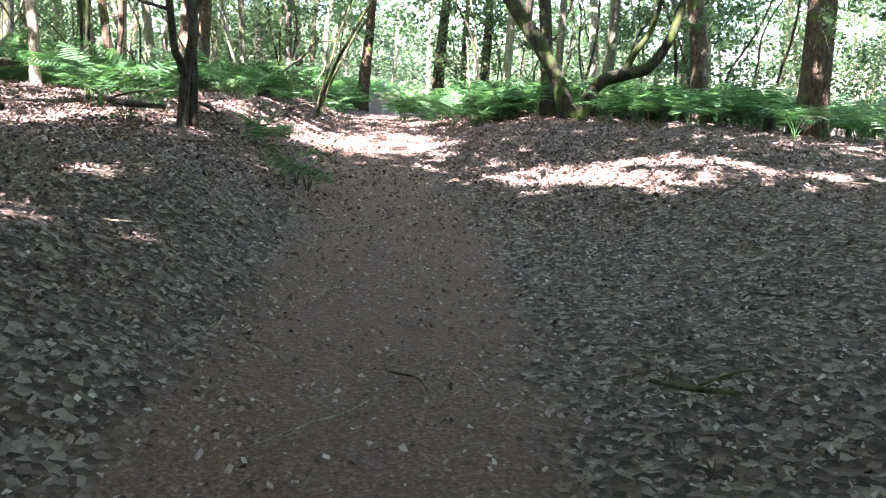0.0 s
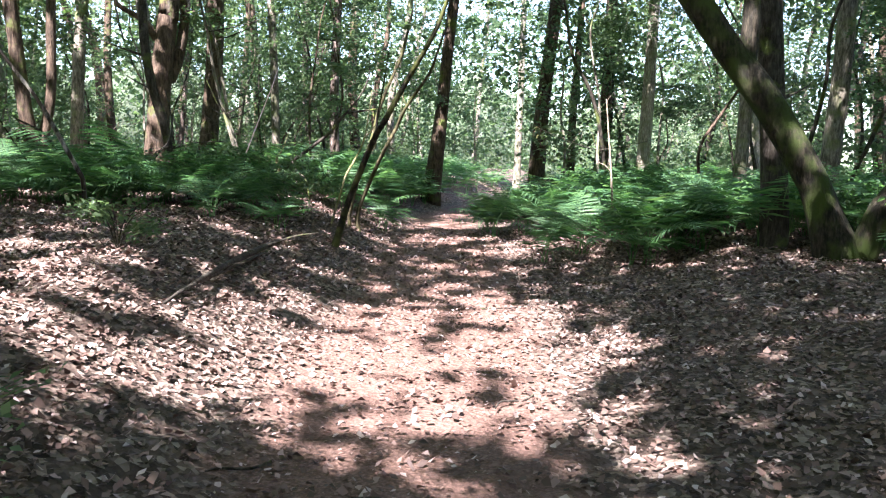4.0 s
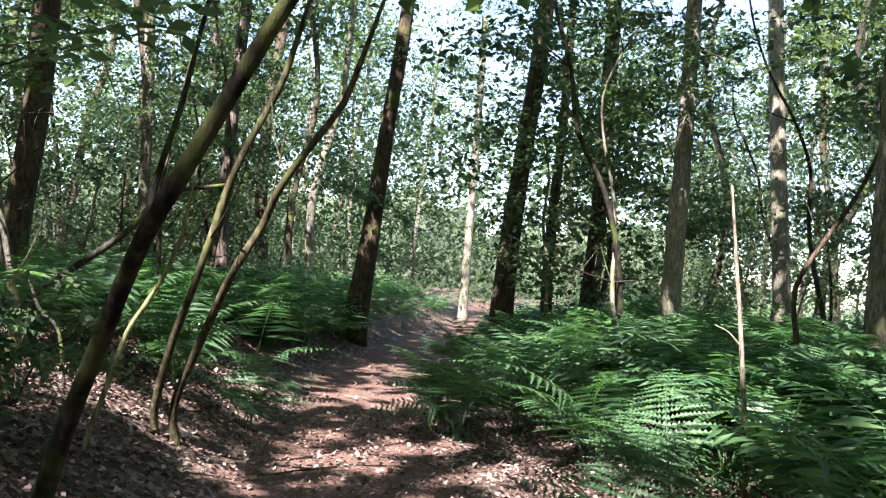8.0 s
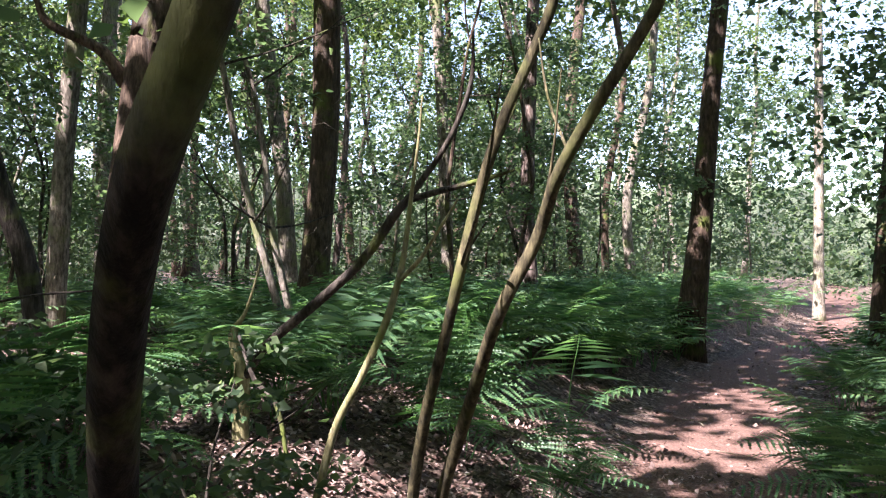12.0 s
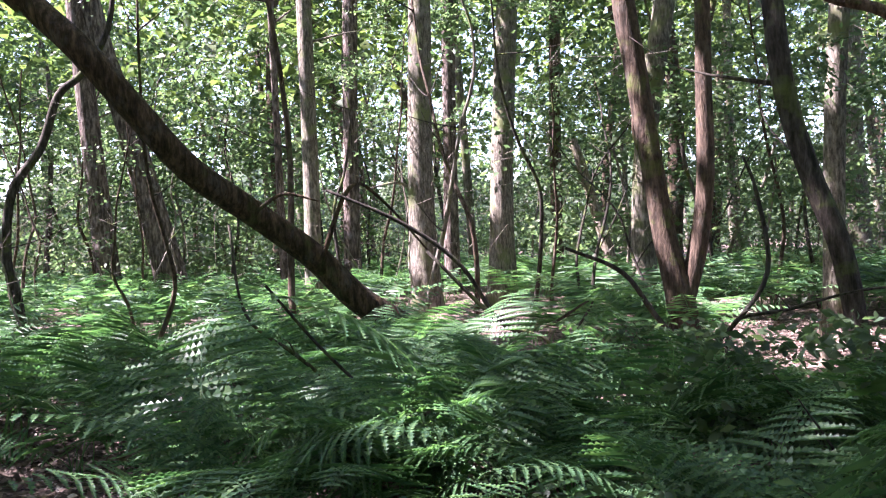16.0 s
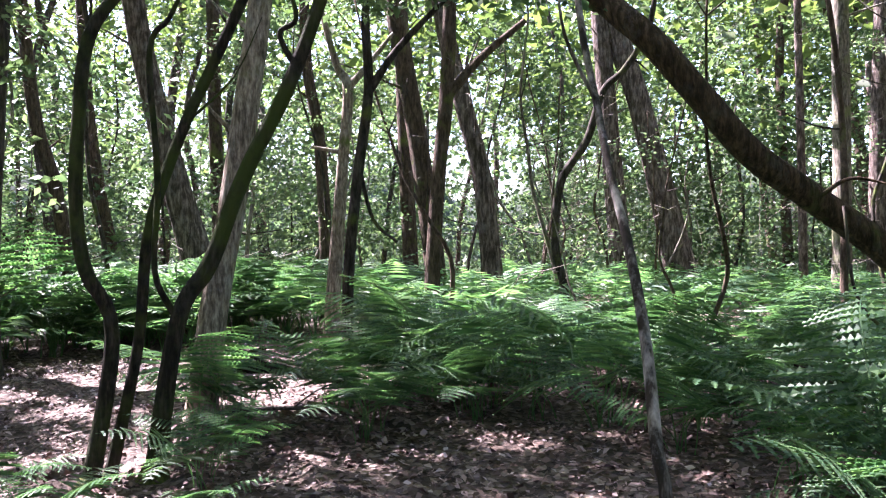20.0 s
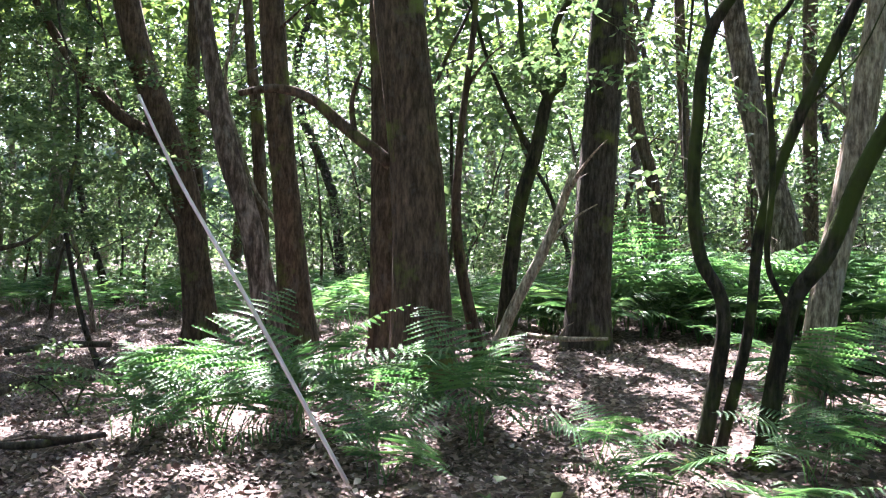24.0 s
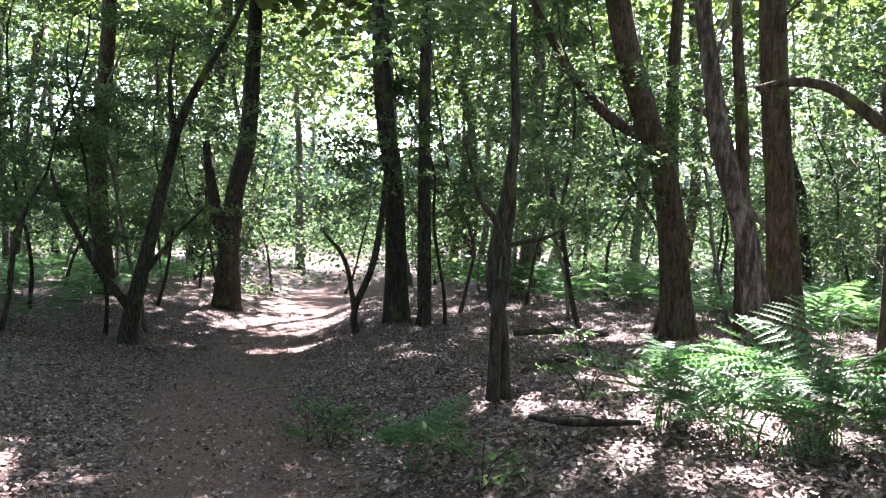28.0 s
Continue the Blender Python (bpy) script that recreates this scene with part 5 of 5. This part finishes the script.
for i, (x, y, s) in enumerate([(2.0, 24.2, 1.0), (-4.4, 24.0, 1.0), (-3.6, 5.4, 0.9), (-2.6, 1.6, 0.95), (1.9, 0.4, 1.05), (-3.1, -0.4, 1.0), (1.6, -5.2, 1.1), (3.4, -3.4, 1.0), (0.8, -9.5, 1.1),
                              (-1.2, -10.5, 1.1), (2.8, -9.0, 1.2), (5.4, -6.6, 1.2), (4.8, -1.8, 1.0), (-3.6, -8.4, 1.1)]):
    hanging_tree(x, y, s, 18 + i)
woodland()
saplings()
mid_foliage()
undergrowth()
far_woods()
distant_wood()


# ---- bracken ----
def frond_mesh(seed, length, pairs, teeth, mat=None):
    """A bracken frond: an upright stalk that bends over, leaflets in pairs that taper to the tip, each with a toothed edge."""
    rng = np.random.default_rng(seed)
    s = np.linspace(0, 1, 11 if teeth else 6)
    rise, bend = rng.uniform(1.1, 1.35), rng.uniform(0.6, 0.8)

    def stalk(t):
        return np.stack([length * (0.1 * t + 0.72 * t * t), 0.02 * length * np.sin(5 * t + seed), length * (rise * t - bend * t * t)], -1)

    verts, faces = [], []

    def tri(a, b, c):
        n = len(verts)
        verts.extend((a, b, c))
        faces.append((n, n + 1, n + 2))

    line = stalk(s)
    for a, b, t in zip(line, line[1:], s):
        w = 0.005 * (1.2 - t)
        for n in (np.array((0, w, 0)), np.array((w, 0, 0))):
            tri(a - n, a + n, b + n * 0.9)
            tri(a - n, b + n * 0.9, b - n * 0.9)
    for i in range(pairs):
        t = 0.42 + 0.58 * (i / pairs) ** 0.95
        p = stalk(np.array([t]))[0]
        ahead = stalk(np.array([min(1.0, t + 0.03)]))[0] - stalk(np.array([t - 0.03]))[0]
        ahead /= np.linalg.norm(ahead)
        reach = length * 0.36 * (1 - i / pairs) ** 0.9 * rng.uniform(0.88, 1.1) + 0.015
        for side in (-1, 1):
            way = np.array((0.0, side * 1.0, 0.0)) + ahead * rng.uniform(0.12, 0.3) + (0, 0, rng.uniform(-0.2, 0.12))
            way /= np.linalg.norm(way)
            wide = ahead - way * float(ahead @ way)
            wide /= np.linalg.norm(wide)
            sag = np.array((0, 0, -0.14 * reach))
            half = 0.5 * length * 0.58 / pairs * (0.92 if teeth else 0.74)
            if not teeth:
                mid = p + way * reach * 0.45 + sag * 0.2
                tri(p, mid + wide * half, p + way * reach + sag)
                tri(p, p + way * reach + sag, mid - wide * half)
                continue
            mid, end = p + way * reach * 0.35 + sag * 0.1, p + way * reach + sag
            lift = np.array((0, 0, 0.25 * half))
            count = max(3, min(teeth, round(reach / 0.023)))
            for q in (-1, 1):
                tri(p, mid + wide * q * half * 0.62 + lift * 0.5, end)
                for k in range(count):
                    u, v = (k + 0.05) / count, (k + 0.95) / count
                    r0, r1 = p + way * reach * u + sag * u * u, p + way * reach * v + sag * v * v
                    w = half * 1.05 * (1.1 - u) ** 0.6 * rng.uniform(0.85, 1.1)
                    tri(r0, r0 * 0.3 + r1 * 0.7 + wide * q * w + lift, r1)
    return mesh_from("frond", np.array(verts), np.array(faces), mat or FERN)


FINE = [frond_mesh(200 + i, 0.74 + 0.05 * i, 14, 12) for i in range(6)]
PLAIN = [frond_mesh(220 + i, 0.86 + 0.06 * i, 12, 0) for i in range(5)]


def fern(x, y, size=1.0, fronds=8, seed=0, label="green bracken fern with arching fronds on the forest floor", meshes=FINE):
    rng = np.random.default_rng(seed + 1000)
    base = tagged(new("fern"), label, "fern", "bracken ferns")
    base.location = (x, y, h(x, y) - 0.02)
    turn = rng.uniform(0, 360)
    for k in range(fronds):
        f = child("frond", meshes[int(rng.integers(len(meshes)))], base)
        f.matrix_basis = pose(rng.normal(0, 0.04), rng.normal(0, 0.04), 0, rng.normal(0, 9), rng.uniform(-14, 14), turn + 360 * k / fronds + rng.normal(0, 14)) @ Matrix.Scale(size * rng.uniform(0.75, 1.15), 4)
    return base


def fern_field(name, label, zones, seed):
    """Bracken that nobody could count, as one mesh."""
    rng = np.random.default_rng(seed)
    packs = []
    for me in PLAIN:
        v = np.empty(len(me.vertices) * 3, np.float32)
        me.vertices.foreach_get("co", v)
        packs.append(v.reshape(-1, 3))
    verts, faces, total = [], [], 0
    for x0, x1, y0, y1, count, size in zones:
        for _ in range(count):
            x, y = rng.uniform(x0, x1), rng.uniform(y0, y1)
            if abs(x - float(path_x(y))) < (1.5 if y < 18 else 0.75) or any((x - a) ** 2 + (y - b) ** 2 < 0.5 for a, b, *_ in OPEN_LITTER) or inside_open(x, y):
                continue
            z = h(x, y)
            for k in range(6):
                v = packs[int(rng.integers(len(packs)))]
                a, sc = 2 * np.pi * k / 6 + rng.normal(0, 0.3), size * rng.uniform(0.7, 1.2)
                tip = rng.uniform(-0.22, 0.25)
                w = v @ np.array([[math.cos(tip), 0, -math.sin(tip)], [0, 1, 0], [math.sin(tip), 0, math.cos(tip)]])  # tipped outwards
                c, s = math.cos(a), math.sin(a)
                w = w @ np.array([[c, s, 0], [-s, c, 0], [0, 0, 1]]) * sc + (x, y, z - 0.02)
                verts.append(w)
                faces.append(np.arange(len(v)).reshape(-1, 3) + total)
                total += len(v)
    ob = new(name, mesh_from(name, np.concatenate(verts), np.concatenate(faces), FERN))
    return tagged(ob, label, "ferns", kind="stuff")


# bare leaf litter without bracken: x, y, half-width, half-length
OPEN_LITTER = [(-6.1, 16.5, 0.6, 0.5), (-10.9, 15.4, 1.0, 0.6), (-10.2, 17.3, 2.2, 1.0), (-9.0, 16.9, 1.2, 0.6), (-2.75, 17.35, 0.95, 0.7), (-14.52, 15.69, 1.1, 0.9), (-11.49, 18.53, 1.1, 0.9), (-6.46, 16.81, 1.1, 0.9), (-5.02, 17.83, 1.1, 0.9), (-6.96, 19.53, 1.1, 0.9),
               (-3.7, 13.3, 2.2, 1.0), (-2.2, 16.2, 0.8, 1.0), (-6.55, 10.43, 2.2, 1.6), (-3.89, 12.41, 1.4, 1.1), (-11.41, 17.63, 2.5, 1.2), (-6.97, 17.03, 0.9, 0.9), (-5.5, 18.6, 1.2, 0.9), (-3.55, 6.77, 2.2, 5.0), (2.5, 8, 2.6, 6.0),
               (-1, 0, 3.0, 4.0), (-4.65, 9.41, 1.0, 0.8), (-3, 11.53, 1.0, 1.6)]


def inside_open(x, y):
    return any(((x - a) / p) ** 2 + ((y - b) / q) ** 2 < 1 for a, b, p, q in OPEN_LITTER)


bare_shrubs()
fern_field("bracken_left", "dense green bracken under the trees", [(-24, -8.5, 10.5, 24, 560, 0.85), (-13, -8.3, 8.3, 11.0, 60, 0.95), (-8.5, -3.2, 17.5, 24, 150, 0.8), (-20, -6, -6, 9, 260, 0.9), (-12.5, -8, 5, 9, 90, 0.95), (-14, -3.6, -14, 1, 130, 0.9), (2.6, 12, -12, 3.4, 150, 0.85)], 300)
fern_field("bracken_right", "dense green bracken beside the path", [(0.6, 10, 15.5, 24, 330, 0.95), (2.8, 14, 11, 22, 200, 0.9), (-6, 8, 24, 36, 220, 0.9), (-7, -2.0, 19.5, 27, 110, 0.85), (-0.4, 6, 19, 27, 150, 0.9), (-5.5, -2.4, 22.5, 33, 80, 0.8), (-1.0, 3, 24, 36, 80, 0.8)], 301)

# ferns nearest the walk
for i, (x, y, s) in enumerate([(-1.5, 8.9, 0.6), (-3.15, 13.2, 0.9), (-3.47, 13.64, 1.0), (-3.1, 14.7, 0.65), (-3.99, 12.89, 0.9),
                              (-2.6, 15.9, 0.55), (-3.4, 15.4, 0.7), (-4.2, 14.47, 1.0), (-4.39, 15.31, 1.0), (-2.9, 16.6, 0.8), (-3.6, 16.6, 0.9), (-2.3, 18.6, 0.8), (-2.9, 18.9, 0.9),
                              (-3.3, 19.6, 0.9), (0.3, 16.8, 0.9), (0.7, 17.4, 1.0), (0.2, 18.4, 0.9), (1.2, 16.4, 1.0), (0.5, 19.4, 0.9), (1.6, 17.6, 1.0),
                              (0.9, 15.6, 0.8), (-0.1, 19.8, 0.8), (-4.09, 10.75, 0.9), (-3.67, 11.81, 0.8),
                              (-4.69, 13.47, 0.9), (-5.35, 13, 1.0), (-5.89, 13.53, 1.0), (-6.22, 12.45, 1.0), (-6.73, 13.15, 0.9), (-5.38, 15.16, 0.9)]):
    if not inside_open(x, y):
        fern(x, y, 0.95 * s, 10, i)
for i, (x, y, s) in enumerate([(-3.14, 9.44, 1.0), (-2.8, 9.25, 0.9), (-3.0, 9.85, 0.8), (-3.75, 10.1, 1.0), (-4.1, 10.5, 0.85), (-3.39, 10.77, 0.6), (-3.55, 9.6, 0.9)]):
    fern(x, y, 0.92 * s, 11, 40 + i, "sunlit green bracken fern with upright arching fronds")
for i, (x, y, s) in enumerate([(-4.8, 9.4, 0.85), (-5.3, 9.0, 0.8), (-4.4, 8.9, 0.75), (-5.2, 9.8, 0.7), (-1.6, 7.2, 0.6), (-4.5, 10.7, 0.6), (-4.1, 11.0, 0.55), (-2.5, 17.2, 0.9), (-2.8, 18.6, 0.8),
                              (-3.3, 18.1, 0.85), (-2.1, 17.0, 0.6), (0.0, 17.6, 0.9), (0.9, 18.2, 1.05), (1.6, 18.9, 1.1), (0.2, 20.4, 1.0), (1.1, 20.2, 1.1), (2.0, 20.0, 1.1), (2.4, 18.2, 1.1),
                              (1.9, 16.9, 1.0)]):
    if not inside_open(x, y):
        fern(x, y, s, 9, 60 + i)
for i, (x, y, s) in enumerate([(1.4, 15.9, 0.95), (0.6, 21.4, 1.0), (1.5, 21.6, 1.1), (2.8, 19.4, 1.1), (2.6, 16.6, 1.0), (-0.1, 16.2, 0.75), (-2.95, 15.3, 0.65), (-2.6, 15.0, 0.6),
                               (-0.75, 22.99, 0.9), (-0.91, 20.31, 0.9), (-0.78, 18.98, 0.9), (-0.36, 21.05, 0.9), (0.19, 22.07, 0.9), (-0.34, 19.26, 0.9), (-0.86, 22.46, 0.9),
                              (-0.98, 19.77, 0.9)]):
    fern(x, y, s, 9, 79 + i)
for i, (x, y, s) in enumerate([(-8.2, 8.3, 1.0), (-8.7, 8.9, 1.0), (-7.9, 7.7, 0.95), (-8.9, 8.1, 1.0), (-9.3, 9.2, 1.0), (-8.3, 7.4, 0.9), (-9.5, 8.5, 1.0), (-9.8, 9.8, 1.0), (-9.6, 7.1, 1.05), (-10.4, 6.5, 1.05), (-11.2, 6.2, 1.1), (-12.1, 5.8, 1.1), (-12.8, 6.6, 1.1), (-13.7, 7.5, 1.1), (-10.9, 7.2, 1.0)]):
    fern(x, y, 1.45 * s, 12, 120 + i, "tall yellow-green bracken fern lit through by the sun")
for i, (x, y, s) in enumerate([(-4.2, 11.3, 0.5), (-4.5, 12.05, 0.5), (-3.9, 11.75, 0.45), (-4.75, 11.95, 0.5), (-4.05, 12.2, 0.4)]):
    fern(x, y, s, 7, 140 + i, "small bracken fern at the foot of mossy stems")
rng = np.random.default_rng(600)
n = 0
while n < 170:
    x, y = rng.uniform(-9, -2.6), rng.uniform(10.6, 18)
    if inside_open(x, y) or abs(x - float(path_x(y))) < 1.3 or (x + 2.1) ** 2 + (y - 15.5) ** 2 < 0.7 or (x + 1.3) ** 2 + (y - 13.7) ** 2 < 7.0:
        continue
    fern(x, y, rng.uniform(0.55, 0.82), 8, 700 + n)
    n += 1


# low broad-leaved shrubs close to the walk
LOW_CROWNS = [crown_mesh(90 + i, 0.55, 0.7, 520, 0.065, LEAF) for i in range(4)]


def low_shrub(x, y, s, i):
    base = tagged(new("low_shrub"), "low broad-leaved bramble shrub among bracken", "shrub", "low shrubs")
    base.location = (x, y, h(x, y))
    for k in range(3):
        a = 2.1 * k + i
        child("stem", tube("stem", [(0, 0, -0.02, 0.006), (0.12 * math.cos(a), 0.12 * math.sin(a), 0.3 * s, 0.005), (0.4 * math.cos(a), 0.4 * math.sin(a), 0.55 * s, 0.002)], DARK, 5, 4), base)
    c = tagged(child("leaves", LOW_CROWNS[i % 4], base), kind="stuff")
    c.matrix_basis = pose(0, 0, 0.42 * s, 0, 0, 77 * i) @ Matrix.Scale(s, 4)


for i, (x, y, s) in enumerate([(-2.8, 16.0, 0.8), (-3.4, 16.2, 0.9), (-2.9, 16.7, 0.8), (-4.1, 16.5, 0.9), (-3.3, 15.2, 0.55), (-4.8, 16.4, 0.8), (-2.7, 8.2, 0.6), (2.9, 16.0, 0.9), (3.6, 15.3, 0.9)]):
    low_shrub(x, y, s, i)


def seedling(x, y, s, i, label):
    """A leafy seedling on a few thin stems."""
    base = tagged(new("seedling"), label, "shrub", "seedlings")
    base.location = (x, y, h(x, y))
    for k in range(5):
        a = 1.26 * k + i
        child("stem", tube("stem", [(0, 0, -0.02, 0.004), (0.1 * s * math.cos(a), 0.1 * s * math.sin(a), 0.25 * s, 0.003), (0.3 * s * math.cos(a), 0.3 * s * math.sin(a), 0.42 * s, 0.0015)], DARK, 5, 4), base)
        c = tagged(child("leaves", SHOOTS[(i + k) % 3], base), kind="stuff")
        c.matrix_basis = pose(0.05 * math.cos(a), 0.05 * math.sin(a), (0.12 + 0.06 * k) * s, 0, -20, 72 * k + 40 * i) @ Matrix.Scale(s, 4)


for i, (x, y, s) in enumerate([(-0.85, 7.5, 0.6), (-1.0, 7.75, 0.7), (-1.75, 9.6, 0.6)]):
    seedling(x, y, s, i, "low bright green oak seedling on the edge of the path")
for i, (x, y, s) in enumerate([(-2.8, 12.5, 0.7), (-3.0, 12.85, 0.7)]):
    seedling(x, y, s, i, "sunlit young broad-leaved seedling in front of ferns")


# ---- bare twigs of the understorey ----
def dead_twigs():
    """Fine dead twigs between the trunks, too many to count, as one mesh of thin tapered prisms."""
    rng = np.random.default_rng(860)
    k = 2600
    a, r = rng.uniform(0, 2 * np.pi, k), rng.uniform(6.5, 24, k)
    root = np.stack([-1.3 + r * np.cos(a), 13.5 + r * np.sin(a), 0 * a], -1)
    root = root[(np.abs(root[:, 0] - path_x(root[:, 1])) > 2.6) & ((root[:, 0] < -5.5) | (root[:, 1] > 18.5) | (root[:, 0] > 5))]
    root[:, 2] = height(root[:, 0], root[:, 1]) + rng.uniform(0.6, 4.2, len(root))
    verts, faces, total = [], [], 0
    for p in root:
        way = rng.normal(0, 1, 3) * (1, 1, 0.45)
        way /= np.linalg.norm(way)
        reach, thick = rng.uniform(0.5, 1.6), rng.uniform(0.003, 0.007)
        spine = [p]
        for i in range(4):
            way = way + rng.normal(0, 0.28, 3)
            way /= np.linalg.norm(way)
            spine.append(spine[-1] + way * reach / 4)
        lines = [(spine, thick)]
        for i in (1, 2, 3):
            e = way * 0.5 + rng.normal(0, 0.6, 3)
            lines.append(([spine[i], spine[i] + e * reach * 0.25, spine[i] + e * reach * 0.45 + (0, 0, -0.04)], thick * 0.6))
        for line, t in lines:
            ring = []
            for i, q in enumerate(line):
                w = t * (1 - 0.8 * i / (len(line) - 1))
                ring.append([q + (w, 0, 0), q + (-0.5 * w, 0.87 * w, 0), q + (-0.3 * w, -0.6 * w, 0.7 * w)])
            verts.append(np.array(ring).reshape(-1, 3))
            for i in range(len(line) - 1):
                for j in range(3):
                    b, c = total + 3 * i + j, total + 3 * i + (j + 1) % 3
                    faces.append((b, c, c + 3, b + 3))
            total += 3 * len(line)
    tagged(new("dead_twigs", mesh_from("dead_twigs", np.concatenate(verts), np.array(faces), TWIG)), "fine bare dead twigs between the trunks", "twigs", kind="stuff")


dead_twigs()


# ---- leaf litter ----
def leaf_litter():
    rng = np.random.default_rng(500)
    n = 400000
    x = rng.normal(-1.4, 3.4, n)
    y = np.where(rng.random(n) < 0.9, rng.uniform(-5, 20, n), rng.uniform(20, 40, n))
    d = np.abs(x - path_x(y))
    keep = rng.random(n) < 0.3 + 0.7 * step(0.35, 1.35, d)
    x, y = x[keep], y[keep]
    c = np.stack([x, y, height(x, y) + rng.uniform(0.006, 0.03, len(x))], -1)
    n = len(c)
    a = rng.uniform(0, 2 * np.pi, n)
    axis = np.stack([np.cos(a), np.sin(a), rng.normal(0, 0.32, n)], -1)
    wide = np.stack([-np.sin(a), np.cos(a), rng.normal(0, 0.45, n)], -1)
    ln = 0.013 + 0.035 * rng.random((n, 1)) ** 1.5
    ln = ln * np.where(c[:, 1:2] < 6.5, 0.78, 1.0)
    w = ln * rng.uniform(0.25, 0.45, (n, 1))
    up = np.array((0, 0, 1.0)) * w * rng.uniform(-0.2, 0.9, (n, 1))
    v = np.stack([c - axis * ln / 2, c + wide * w + up, c + axis * ln / 2, c - wide * w + up * 0.7], 1).reshape(-1, 3)
    q = np.arange(n)[:, None] * 4
    f = np.concatenate([q + (0, 1, 2), q + (0, 2, 3)])
    tagged(new("leaf_litter", mesh_from("leaf_litter", v, f, litter)), "dry brown fallen oak leaves on the ground", "fallen leaves", kind="stuff")


leaf_litter()


# ---- small fallen twigs ----
def twig_mesh(seed):
    rng = np.random.default_rng(seed)
    pts = [(x, rng.normal(0, 0.02), 0.012 + rng.uniform(0, 0.012), 0.005 * (1.2 - x)) for x in np.linspace(0, rng.uniform(0.25, 0.6), 5)]
    return tube("fallen_twig", pts, (DARK, DEAD, OAK)[seed % 3], 5, 3, 0, 0.1, rng)


TWIGS = [twig_mesh(i) for i in range(6)]
rng = np.random.default_rng(640)
for i in range(90):
    x, y = rng.normal(-1.2, 2.4), rng.uniform(-2, 22)
    ob = tagged(new("fallen_twig", TWIGS[i % 6]), "small dry twig lying on leaf litter", "twig", "fallen twigs")
    ob.matrix_basis = pose(x, y, h(x, y) + 0.006, 0, 0, rng.uniform(0, 360))


# ---- strands of spider silk hanging in the sun ----
SILK, st, sb = material("spider_silk")
# the pink of the sun glint is put into the base colour
sb.inputs["Base Color"].default_value = (0.72, 0.62, 0.70, 1)
sb.inputs["Roughness"].default_value = 0.25
sb.inputs["Specular IOR Level"].default_value = 1.0


def silk(line):
    base = tagged(new("spider_silk"), "fine pale strands of spider silk glinting in the sun", "spider silk")
    base.location = line[0]
    for k in range(2):
        pts = [tuple(np.array(p) - line[0] + np.array((0.0012, 0.0008, 0)) * (k - 1) * (0.4 + i)) + (0.00007,) for i, p in enumerate(line)]
        child("strand", tube("strand", pts, SILK, 4, 6, 0, 0), base)


silk([(-1.80, 12.56, 2.67), (-1.85, 12.59, 2.55), (-1.92, 12.63, 2.41), (-2.05, 12.70, 2.14)])
